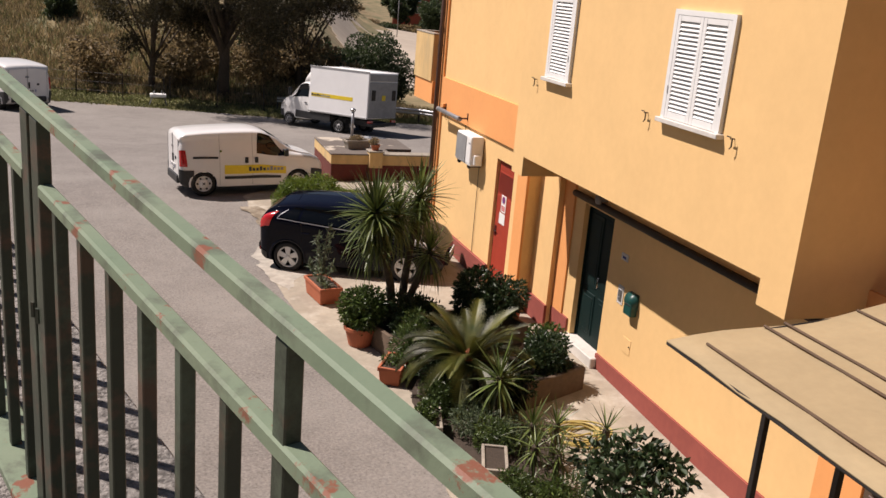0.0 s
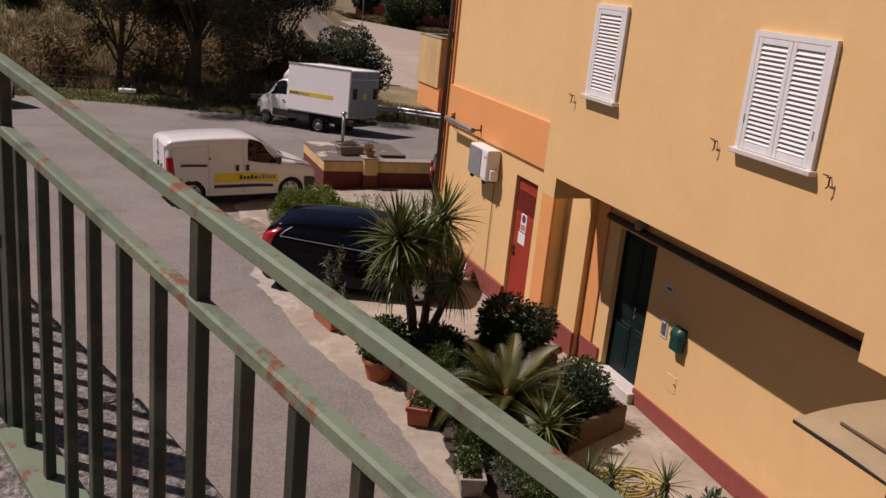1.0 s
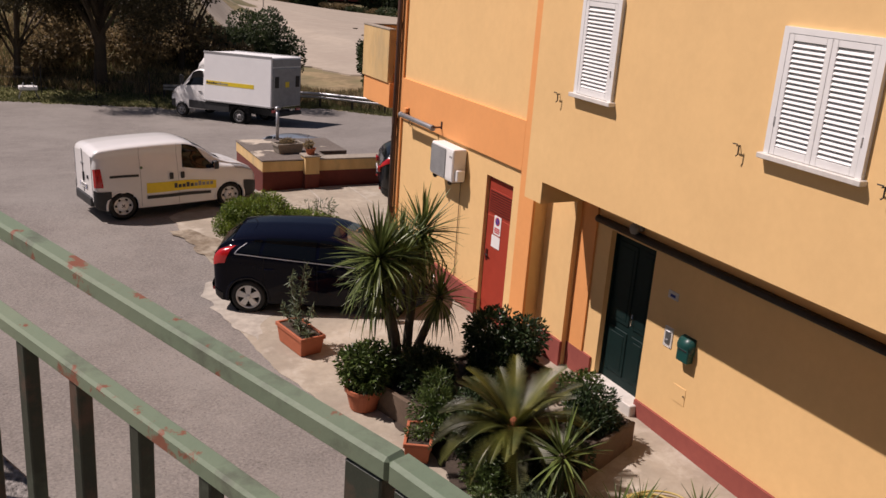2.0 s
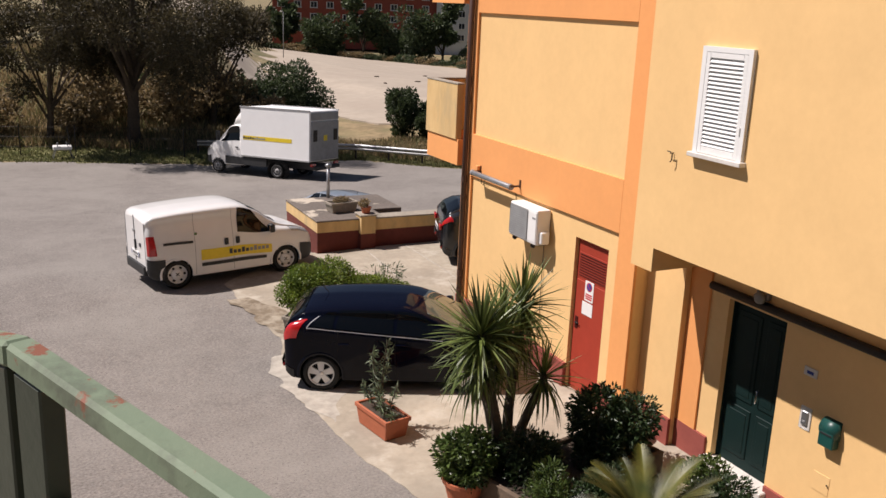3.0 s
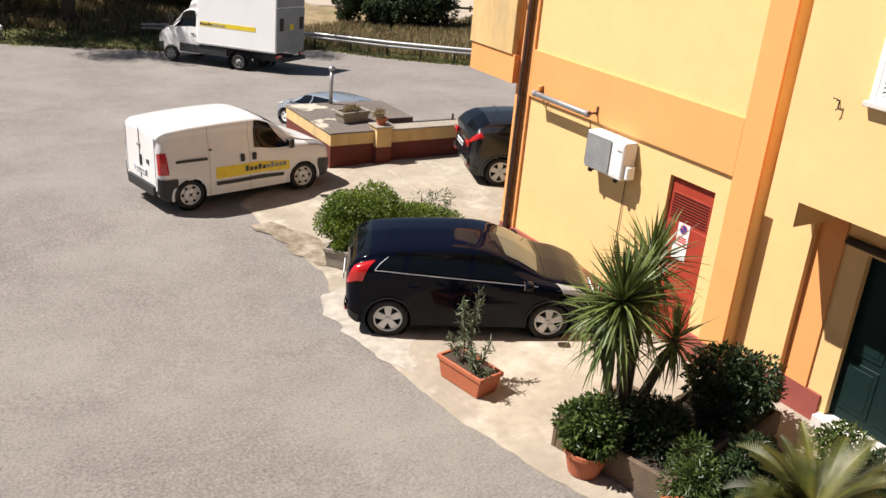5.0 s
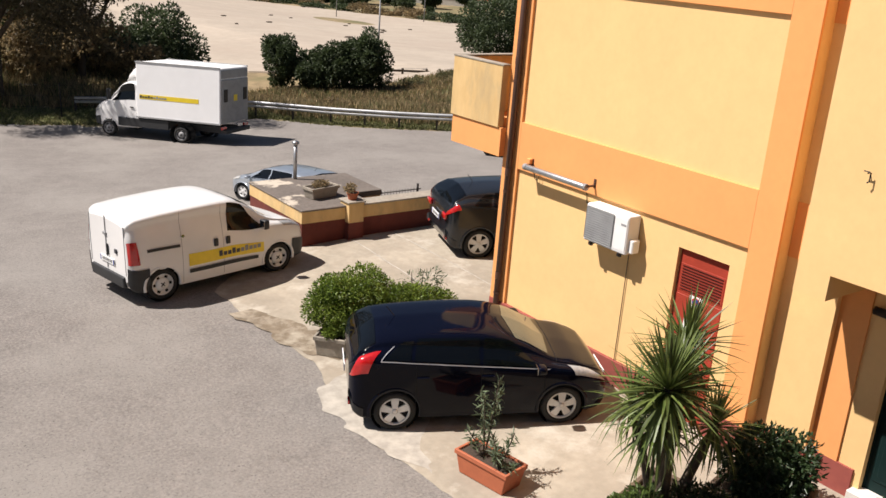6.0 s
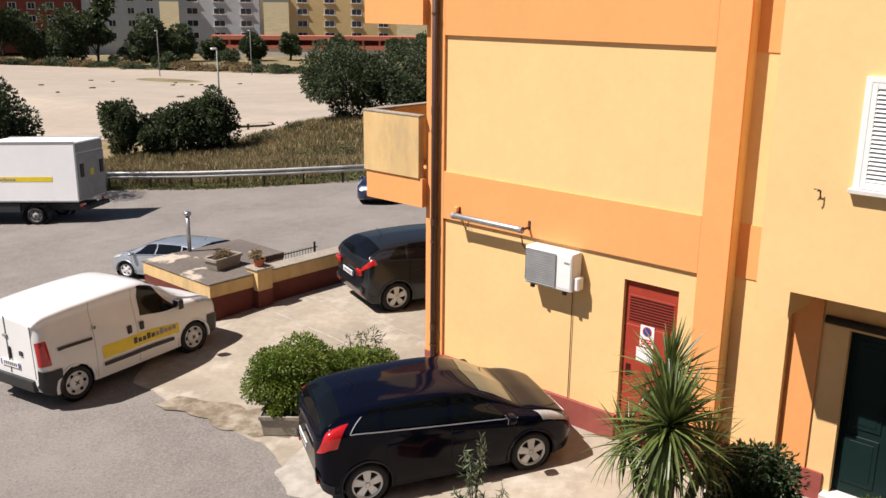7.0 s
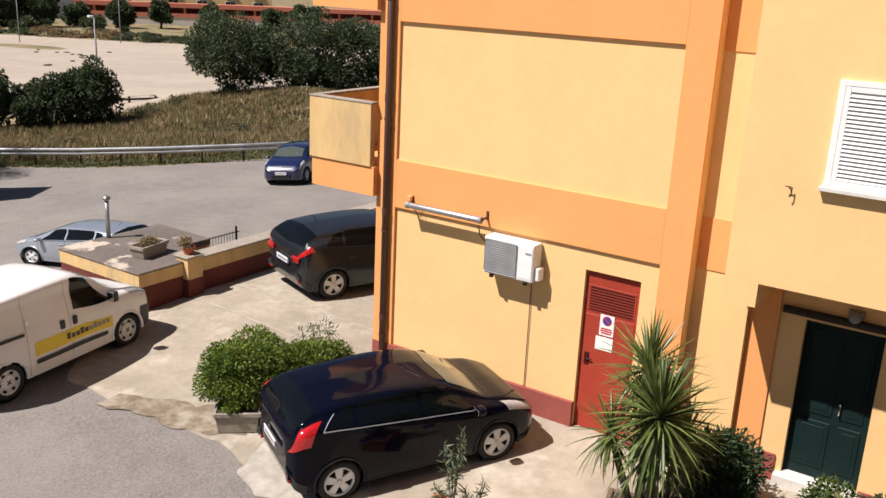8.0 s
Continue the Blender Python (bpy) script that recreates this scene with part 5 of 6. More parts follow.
def trough(name, at, sx, sy, h, deg, label, material):
    """A tapered planter with a rim."""
    b = thing(name, pose(at[0], at[1], at[2], 0, 0, deg), label, "planter")
    bm = box(-sx / 2, sx / 2, -sy / 2, sy / 2, 0, h, 0.01)
    for v in bm.verts:
        k = 0.86 + 0.14 * v.co.z / h
        v.co.x *= k
        v.co.y *= k
    part("body", bm, material, b)
    for x0, x1, y0, y1 in ((-sx / 2 - .015, sx / 2 + .015, -sy / 2 - .015, -sy / 2 + .025), (-sx / 2 - .015, sx / 2 + .015, sy / 2 - .025, sy / 2 + .015), (-sx / 2 - .015, -sx / 2 + .025, -sy / 2 + .025, sy / 2 - .025), (sx / 2 - .025, sx / 2 + .015, -sy / 2 + .025, sy / 2 - .025)):
        part("rim", box(x0, x1, y0, y1, h - 0.03, h + 0.035, 0.006), material, b)
    part("soil", box(-sx / 2 + .02, sx / 2 - .02, -sy / 2 + .02, sy / 2 - .02, h - 0.02, h + 0.008), SOIL, b)
    return b


def round_pot(at, r, h, label):
    b = thing("flower_pot", pose(*at), label, "pot")
    part("body", lathe([(r * 0.68, 0), (r * 0.72, 0.01), (r * 0.97, h * 0.82), (r * 1.06, h * 0.84), (r * 1.06, h), (r * 0.94, h), (r * 0.92, h * 0.9)], 28), TERRA, b, smooth=False)
    part("soil", lathe([(r * 0.9, h * 0.88), (r * 0.9, h * 0.92)], 20), SOIL, b)
    return b


def gz(x, y):
    return yard(x, y) + 0.022


# yucca bed
raised_bed((4.72, 14.25, gz(4.7, 14.2)), 1.5, 1.7, 0.36, 14, "low brown planting bed with dark soil")
yu = thing("yucca", pose(4.5, 14.45, gz(4.5, 14.45) + 0.28), "tall yucca with three spiky green heads", "yucca")
YH = [((-0.56, -0.20, 1.95), 200, 1.08), ((0.32, 0.30, 2.10), 140, 0.98), ((0.40, -0.22, 1.28), 90, 0.80)]
for (x, y, z), n, s in YH:
    part("trunk", rod([(x * 0.15, y * 0.2, -0.1), (x * 0.35, y * 0.45, z * 0.35), (x * 0.75, y * 0.8, z * 0.75), (x, y, z - 0.05)], 0.06, 8, None, [0.085, 0.07, 0.055, 0.05]), BARK, yu, "rough grey-brown trunk", True)
    rosette(yu, (x, y, z), n, s, rng)
rosette(yu, (-0.14, 0.02, 1.86), 140, 1.02, rng)
rosette(yu, (-0.55, -0.15, 1.52), 90, 0.95, rng)
rosette(yu, (0.30, 0.26, 1.78), 60, 0.85, rng)
part("trunk", rod([(-0.04, 0.06, -0.1), (-0.14, 0.26, 0.7), (-0.30, 0.44, 1.40)], 0.05, 8, None, [0.06, 0.05, 0.04]), BARK, yu, "rough grey-brown trunk", True)
rosette(yu, (-0.30, 0.45, 1.45), 80, 0.80, rng)

# cycas with feathery fronds
def frond_mesh(length, droop, seed):
    r2 = np.random.default_rng(seed)
    vs, fs = [], []
    for i in range(49):
        f = i / 48
        x, z = length * f * (1 - 0.12 * f), length * (0.55 * f - droop * f * f)
        w = 0.012 * (1 - 0.7 * f)
        vs += [(x, -w, z), (x, w, z)]
        if i:
            fs.append((2 * i - 2, 2 * i - 1, 2 * i + 1, 2 * i))
    for i in range(5, 48):
        f = i / 48
        x, z = vs[2 * i][0], vs[2 * i][2]
        ll = length * 0.16 * math.sin(math.pi * (0.14 + 0.80 * f))
        for sd in (0, 1):
            k = ll * r2.uniform(0.85, 1.1)
            vs.append((x + k * 0.85, (2 * sd - 1) * k * 0.9, z + k * 0.30))
            fs.append((2 * i + sd, 2 * i + 2 + sd, len(vs) - 1))
    return raw_mesh("frond", vs, fs, LEAFCYCAS)


cy = thing("cycas", pose(4.86, 11.95, gz(4.86, 11.95)), "sago cycas with arching feathery fronds", "cycas")
part("trunk", lathe([(0.16, 0), (0.19, 0.2), (0.17, 0.5), (0.10, 0.62)], 14), BARK, cy, "shaggy brown trunk")
part("cone", lathe([(0.05, 0.60), (0.075, 0.68), (0.05, 0.76), (0.01, 0.80)], 12), TERRA, cy, "rusty bud", True)
FRONDS = [frond_mesh(1.0, d, k) for k, d in enumerate((0.35, 0.60, 0.80))]
for k in range(54):
    f = (k + 0.5) / 54
    ob = new("frond", FRONDS[0 if f < 0.3 else (1 if f < 0.65 else 2)])
    ob.parent = cy
    ob.matrix_local = Matrix.Translation((0, 0, 0.60)) @ pose(0, 0, 0, 0, 0, 137.5 * k + rng.normal(0, 6)) @ pose(0, 0, 0, 0, -(38 - 56 * f), rng.normal(0, 8)) @ Matrix.Scale(rng.uniform(0.95, 1.2), 4)

# the other plants of the front garden
raised_bed((6.02, 12.0, gz(6.0, 12.0)), 1.25, 0.8, 0.38, 22, "brown box bed beside the front door")
bush("shrub", (6.15, 12.05, 0.67), (0.62, 0.42, 0.36), "dark shrub with small pale flowers in the box bed", LEAFDARK, 2600, 0.08, 0.035, 21, base=0.45)
bush("shrub", (6.45, 12.75, 0.54), (0.35, 0.40, 0.36), "small leafy shrub near the door step", LEAFMID, 1200, 0.08, 0.04, 22, base=gz(6.4, 12.7))
raised_bed((5.95, 14.1, gz(5.95, 14.1)), 1.05, 1.1, 0.35, 14, "brown planting bed under a dark shrub")
bush("shrub", (6.0, 14.1, 0.92), (0.72, 0.66, 0.58), "dense dark green shrub in the bed", LEAFDARK, 5200, 0.085, 0.04, 23, 16, 0.39)
bush("shrub", (5.55, 13.85, 0.70), (0.40, 0.40, 0.40), "dark leafy shrub filling the bed", LEAFDARK, 1500, 0.085, 0.04, 24, 8, 0.35)
round_pot((6.70, 14.75, gz(6.70, 14.75)), 0.22, 0.40, "round terracotta pot near the pilaster")
round_pot((3.82, 14.28, gz(3.8, 14.3)), 0.27, 0.34, "round terracotta pot under a clipped bush")
bush("shrub", (3.80, 14.30, 0.65), (0.52, 0.50, 0.42), "rounded glossy green bush in a pot", LEAFMID, 4200, 0.075, 0.045, 25, 14, 0.26)
bush("shrub", (4.42, 13.15, 0.56), (0.42, 0.40, 0.52), "feathery light green bush", LEAFMID, 2200, 0.09, 0.022, 26, 10, gz(4.4, 13.2))
bush("shrub", (4.95, 12.95, 0.50), (0.55, 0.45, 0.40), "dark low shrub behind the cycas", LEAFDARK, 2200, 0.08, 0.035, 27, 10, gz(4.9, 13))
trough("flower_box", (4.02, 12.86, gz(4.0, 12.9)), 0.62, 0.34, 0.26, 60, "terracotta flower box with sparse plants", TERRA)
bush("shrub", (4.05, 12.86, 0.34), (0.32, 0.26, 0.16), "sparse trailing plant in the flower box", LEAFMID, 500, 0.07, 0.025, 28, 6, 0.18)
bush("shrub", (4.42, 11.75, 0.31), (0.42, 0.55, 0.34), "tangled low green shrub", LEAFMID, 2400, 0.07, 0.02, 29, 10, gz(4.4, 11.7))
bush("shrub", (4.60, 10.95, 0.24), (0.36, 0.50, 0.28), "tangled low grey-green shrub", LEAFGREY, 1800, 0.07, 0.018, 30, 9, gz(4.6, 11))
trough("flower_box", (4.02, 11.05, gz(4.0, 11.0)), 0.60, 0.30, 0.24, 75, "pale concrete flower box with small flowers", PLANTERCONC)
bush("shrub", (4.02, 11.05, 0.33), (0.20, 0.30, 0.18), "small leafy plant with pale flowers", LEAFMID, 700, 0.06, 0.03, 31, 6, 0.22)
trough("flower_box", (4.50, 9.85, gz(4.5, 9.85)), 0.62, 0.30, 0.24, 70, "pale concrete flower box", PLANTERCONC)
for x, y, z, s, n in ((4.95, 11.0, 0.78, 0.85, 64), (5.05, 10.05, 0.55, 0.62, 44), (5.42, 10.1, 0.50, 0.60, 40), (4.90, 9.6, 0.50, 0.6, 40), (5.15, 9.45, 0.45, 0.55, 36), (5.95, 9.75, 0.55, 0.55, 44)):
    ag = thing("yucca", pose(x, y, gz(x, y)), "small spiky yucca in the front garden", "yucca", "small yuccas")
    part("trunk", rod([(0, 0, -0.05), (0.02, 0.02, z - gz(x, y))], 0.04, 7), BARK, ag)
    rosette(ag, (0.02, 0.02, z - gz(x, y)), n, s, rng)
bush("shrub", (5.45, 8.2, 0.72), (0.82, 0.80, 0.62), "dark glossy open shrub near the awning", LEAFDARK, 1500, 0.12, 0.07, 33, 30, gz(5.5, 8.1), 16, "shrub", 0.22)
bush("shrub", (4.75, 10.45, 0.19), (0.34, 0.42, 0.30), "tangled low green shrub", LEAFMID, 1500, 0.07, 0.02, 34, 9, gz(4.7, 10.4))
bush("shrub", (4.62, 9.3, 0.16), (0.36, 0.42, 0.26), "tangled low green shrub", LEAFMID, 1400, 0.07, 0.02, 35, 9, gz(4.6, 9.3))
bush("shrub", (5.35, 13.15, 0.48), (0.42, 0.42, 0.38), "dark low shrub in the garden bed", LEAFDARK, 1700, 0.08, 0.035, 36, 9, gz(5.3, 13.1))
bush("shrub", (5.45, 12.45, 0.41), (0.40, 0.36, 0.34), "dark low shrub in the garden bed", LEAFDARK, 1500, 0.08, 0.035, 37, 9, gz(5.4, 12.4))
bush("shrub", (4.55, 14.05, 0.60), (0.62, 0.62, 0.42), "dark undergrowth round the yucca trunks", LEAFDARK, 3200, 0.09, 0.035, 38, 14, 0.26)
bush("shrub", (4.62, 12.35, 0.38), (0.45, 0.45, 0.40), "dark leafy undergrowth below the cycas", LEAFDARK, 2200, 0.08, 0.03, 39, 10, gz(4.6, 12.3))
bush("shrub", (5.35, 11.55, 0.33), (0.50, 0.42, 0.42), "dark leafy undergrowth below the cycas", LEAFDARK, 2200, 0.08, 0.03, 40, 10, gz(5.3, 11.5))
bush("shrub", (4.95, 10.55, 0.18), (0.42, 0.42, 0.30), "tangled low grey-green shrub", LEAFGREY, 1600, 0.08, 0.02, 47, 9, gz(4.9, 10.5))
bush("shrub", (5.05, 9.05, 0.16), (0.42, 0.40, 0.30), "tangled low green shrub", LEAFMID, 1600, 0.08, 0.022, 48, 9, gz(5, 9))
hp = thing("garden_hose", pose(6.05, 10.55, gz(6.05, 10.55)), "coiled yellow garden hose on the ground", "hose")
hose_pts = []
for k in range(260):
    a = k * 0.19
    r = 0.26 + 0.09 * math.sin(k * 0.047) + 0.05 * math.sin(k * 0.31)
    hose_pts.append((r * 1.25 * math.cos(a) + 0.05 * math.sin(k * 0.021), r * math.sin(a), 0.02 + 0.10 * (k / 260) + 0.02 * math.sin(a * 1.7)))
part("coil", rod(hose_pts, 0.013, 6), HOSE, hp, smooth=True)

# oleander planter by the car
trough("planter", (3.63, 16.58, gz(3.6, 16.6)), 0.86, 0.42, 0.30, 100, "long terracotta planter with a thin oleander", TERRA)
ol = thing("oleander", pose(3.60, 16.72, 0.23), "young oleander with narrow grey-green leaves", "oleander")
for k in range(9):
    a, h = rng.uniform(0, 6.28), rng.uniform(0.35, 1.1) if k else 1.15
    r = 0.10 + 0.22 * (1.2 - h)
    y0 = -0.05 if k < 5 else -0.38
    tip = (r * math.cos(a), y0 + r * math.sin(a), h if k < 5 else h * 0.55)
    part("stem", rod([(0, y0 * 0.8, 0), (tip[0] * 0.4, y0 + (tip[1] - y0) * 0.4, tip[2] * 0.5), tip], 0.008, 5), BARK, ol)
    m = 55
    f = rng.uniform(0.25, 1.0, (m, 1))
    base = np.array([[0, y0 * 0.8, 0]]) * (1 - f) + np.array([tip]) * f
    d = rng.normal(0, 1, (m, 3)) + np.array([[0, 0, 0.6]])
    v, fc = leaves(base, d / np.linalg.norm(d, axis=1, keepdims=True), 0.13, 0.022, rng)
    lf = new("foliage", raw_mesh("foliage", v, fc, LEAFGREY))
    lf.parent = ol

# hedge and troughs beyond the car
trough("trough", (3.66, 20.62, gz(3.7, 20.6)), 0.66, 0.34, 0.30, -48, "concrete trough with trailing plants", PLANTERCONC)
raised_bed((4.45, 20.75, gz(4.4, 20.7)), 1.5, 0.55, 0.42, -30, "brown box planter under the hedge")
bush("hedge", (4.18, 20.92, 0.85), (0.94, 0.76, 0.64), "dense bright green clipped hedge", LEAFHEDGE, 27000, 0.055, 0.030, 41, 46, gz(4, 20.9), 6, "hedge", 0.34)
bush("hedge", (5.08, 20.46, 0.74), (0.98, 0.60, 0.52), "dense bright green hedge", LEAFHEDGE, 19000, 0.055, 0.030, 42, 36, gz(5, 20.4), 5, "hedge", 0.36)
bush("shrub", (3.62, 20.72, 0.49), (0.27, 0.28, 0.20), "trailing bright green plant in the trough", LEAFHEDGE, 1600, 0.055, 0.035, 43, 8, 0.36)
bush("shrub", (5.25, 20.55, 1.19), (0.50, 0.30, 0.28), "thin oleander sprigs above the hedge", LEAFGREY, 220, 0.10, 0.022, 44, 8, 0.64)
# pots on the service box and pillar
trough("trough", (6.42, 26.1, 1.092), 0.75, 0.36, 0.22, 10, "concrete trough with dry plants on the roof", PLANTERCONC)
bush("shrub", (6.42, 26.1, 1.38), (0.30, 0.16, 0.10), "dry withered plants in the trough", DRYGRASS, 400, 0.07, 0.03, 45, 6, 1.27, 3)
round_pot((6.76, 25.30, 1.20), 0.13, 0.16, "small clay pot on the pillar")
bush("shrub", (6.76, 25.30, 1.44), (0.18, 0.18, 0.12), "dry plant in the small pot", DRYGRASS, 260, 0.07, 0.03, 46, 5, 1.35, 3)


# ---- beyond the yard ----
def tree(at, height, crown_lumps, label, material, n, leaf, wide, seed, limbs=12, spread_r=4.0, trunk_r=0.3, fork=0.3):
    """A trunk that forks into limbs, and a crown of leaves in lumps that cling to the limbs."""
    r3 = np.random.default_rng(seed)
    x, y = at
    z = terrain(x, y)
    t = thing("tree", pose(x, y, z), label, "tree")
    part("trunk", rod([(0, 0, -0.3), (0.06, 0.05, height * fork * 0.5), (0.1, 0.0, height * fork), (0.25, 0.1, height * 0.62), (0.1, 0.2, height * 0.9)], 0.2, 9, None,
                      [trunk_r * 1.25, trunk_r, trunk_r * 0.85, trunk_r * 0.45, trunk_r * 0.12]), BARK, t, "dark rough trunk", True)
    lumps = []
    for k in range(limbs):
        a = 6.283 * k / limbs + r3.normal(0, 0.25)
        f0 = r3.uniform(0.5, 1.5) * fork
        rr = spread_r * r3.uniform(0.5, 1.05)
        top = height * r3.uniform(0.42, 0.98)
        e = np.array([rr * math.cos(a), rr * math.sin(a), top])
        s = np.array([0.1, 0, height * min(0.8, f0)])
        mids = s * 0.5 + e * 0.5 + np.array([0, 0, height * 0.06])
        part("limb", rod([tuple(s), tuple(mids), tuple(e)], 0.1, 6, None, [trunk_r * 0.42, trunk_r * 0.24, 0.025]), BARK, t)
        for q in range(crown_lumps):
            c = mids + (e - mids) * r3.uniform(0.1, 1.15) + r3.normal(0, spread_r * 0.13, 3)
            k2 = spread_r * r3.uniform(0.14, 0.27)
            lumps.append((c, np.array([k2, k2, k2 * 0.75])))
    pts, nor = cloud(lumps, n, r3, 0.8)
    pts[:, 2] = np.maximum(pts[:, 2], 0.3)
    v, f = leaves(pts, nor, leaf, wide, r3)
    c = new("crown", raw_mesh("crown", v, f, material))
    c.parent = t
    return t


tree((4.9, 51.6), 11.5, 4, "tall olive-brown tree with thin foliage", LEAFCROWN, 44000, 0.19, 0.075, 61, 16, 5.2, 0.30, 0.22)
tree((1.2, 53.0), 8.0, 4, "shrubby brown tree behind the fence", LEAFCROWN, 20000, 0.19, 0.075, 62, 10, 3.4, 0.18, 0.15)
tree((9.6, 55.5), 8.5, 4, "olive-brown tree with drooping twigs", LEAFCROWN, 24000, 0.19, 0.075, 63, 12, 3.8, 0.2, 0.15)
tree((-3.0, 78), 8, 4, "dark tree on the hillside", LEAFFAR, 7000, 0.4, 0.2, 64, 9, 3.0, 0.2, 0.2)
tree((4.5, 84), 9, 4, "dark tree on the hillside", LEAFFAR, 7000, 0.4, 0.2, 65, 9, 3.4, 0.2, 0.2)


def thicket(at, radii, label, n, seed, leaf=0.21, lumps=18, material=LEAFFAR):
    x, y = at
    z = terrain(x, y)
    return bush("bush", (x, y, z + radii[2] * 0.86), radii, label, material, n, leaf, leaf * 0.55, seed, lumps * 2, z - 0.1, 5, "bush", 0.28)


for k, (x, y, r, h) in enumerate(((-1.5, 54.5, 2.0, 2.2), (2.8, 53.8, 2.2, 2.6), (7.6, 55.2, 2.3, 2.2), (10.6, 56.5, 2.0, 2.4), (12.4, 56.2, 1.7, 1.7), (9.0, 56.5, 2.6, 3.2), (4.6, 57.0, 2.6, 2.8))):
    thicket((x, y), (r, r, h * 0.75), "brown-green tangled scrub under the trees", 2200, 140 + k, 0.26, 14, LEAFTREE)
thicket((16.4, 62.5), (3.0, 2.6, 3.1), "dark round bush above the gravel lot", 14000, 71)
for k, (x, y, r, h) in enumerate(((24.6, 63.4, 1.6, 2.15), (26.1, 61.7, 1.5, 1.6), (27.6, 60.8, 1.7, 1.8), (28.9, 59.8, 1.9, 2.3))):
    thicket((x, y), (r, r, h), "dark evergreen bush on the bank", 10000, 72 + k)
for k, (x, y, r, h) in enumerate(((38.6, 58.4, 3.4, 3.3), (41.8, 55.6, 3.6, 3.4), (44.6, 52.8, 3.4, 3.1), (47.5, 49.5, 3.6, 3.4))):
    thicket((x, y), (r, r, h), "large dark evergreen bush on the bank", 16000, 82 + k)
for k, (x, y, r, h) in enumerate(((-12.0, 72.0, 1.4, 1.0), (-4.5, 69.0, 1.2, 0.9), (4.0, 70.0, 1.6, 1.1), (-18.0, 76.0, 2.2, 1.6), (12.5, 58.5, 1.8, 1.6), (8.0, 60.0, 1.6, 1.3))):
    thicket((x, y), (r, r, h), "dark scrub on the dry slope", 2600, 92 + k, 0.28, 10)


def tufts(name, label, count, seed, material, place, tall, category="grass"):
    """Grass: blades in tufts, one object."""
    r4 = np.random.default_rng(seed)
    pts = []
    while len(pts) < count:
        p = place(r4)
        if p is not None:
            pts.append((p[0], p[1], terrain(p[0], p[1])))
    pts = np.repeat(np.array(pts), 5, 0)
    n = len(pts)
    pts[:, :2] += r4.normal(0, 0.12, (n, 2))
    lean = r4.normal(0, 0.32, (n, 2))
    h = tall * r4.uniform(0.4, 1.3, (n, 1))
    w = 0.035 * r4.uniform(0.6, 1.5, (n, 1))
    a = r4.uniform(0, 3.14, (n, 1))
    side = np.concatenate([np.cos(a), np.sin(a), np.zeros((n, 1))], 1)
    tip = pts + np.concatenate([lean * h, h], 1)
    verts = np.stack([pts - side * w, pts + side * w, tip], 1).reshape(-1, 3)
    faces = (np.arange(n)[:, None] * 3 + np.array([[0, 1, 2]]))
    ob = new(name, raw_mesh(name, verts, faces, material))
    return tagged(ob, label, category, kind="stuff")


def dry_place(r):
    x = r.uniform(-22, 46)
    d = (3.4 if x < 13 else 1.2) + 24 * r.uniform(0, 1) ** 1.4
    y = edge_y(x) + d
    if x > 20 and d > 23:
        return None
    return (x, y) if noise.noise(Vector((x * 0.2, y * 0.2, 3))) > r.uniform(-0.7, 0.35) else None


def bank_place(r):
    x, y = r.uniform(19, 54), r.uniform(38, 62.5)
    if y < edge_y(x) + 1.5 or y > 61.5 + 0.25 * (30 - x) * (x < 30):
        return None
    return (x, y) if noise.noise(Vector((x * 0.3, y * 0.3, 8))) > r.uniform(-0.8, 0.3) else None


def verge_place(r):
    x = r.uniform(-16, 34)
    return (x, edge_y(x) + r.uniform(-0.12, 4.0 if x < 13 else 2.0))


tufts("dry_grass", "tall dry straw-coloured grass on the slopes", 26000, 101, DRYGRASS, dry_place, 0.46)
tufts("scrub_grass", "olive green weeds among the dry grass", 12000, 102, GREENGRASS, dry_place, 0.42)
tufts("bank_grass", "dry straw-coloured grass on the bank", 15000, 104, DRYGRASS, bank_place, 0.36)
tufts("bank_weeds", "olive weeds on the bank", 9000, 105, GREENGRASS, bank_place, 0.34)
tufts("verge_grass", "short green grass along the yard's edge", 13000, 103, GREENGRASS, verge_place, 0.12)
draped("verge", [(-16, 55.3), (-4, 50.4), (1.8, 48.8), (7, 46.8), (14.4, 46.2), (19, 41.4), (22.4, 38.8), (30, 32.2), (31.5, 33.5), (23.5, 40.3), (20, 43.0), (15, 48.6), (7.6, 51.0), (2.8, 53.0), (-3.0, 55.2), (-15, 60)],
       1.0, 0.03, VERGE, terrain, "green grass strip along the yard's edge", "grass", 0.3, 9.0)

for k in range(34):
    a = np.random.default_rng(700 + k)
    p = bank_place(a)
    if p is None:
        continue
    r = a.uniform(0.35, 1.0)
    thicket(p, (r * 1.3, r, r * a.uniform(0.35, 0.6)), "low dry scrub on the bank", 500, 700 + k, 0.16, 6, (LEAFTREE, LEAFHILL, LEAFHILL)[k % 3])

# guard rail
gr = thing("guard_rail", pose(14.3, 46.1, yard(14.3, 46) - 0.02), "galvanised road guard rail on steel posts", "guard rail")
GR = [(7.5, 49.2), (10.5, 48.2), (14.4, 46.1), (16.8, 43.6), (18.9, 41.3), (21.2, 38.9), (25.0, 35.6), (30, 31)]
inv_g = gr.matrix_basis.inverted()


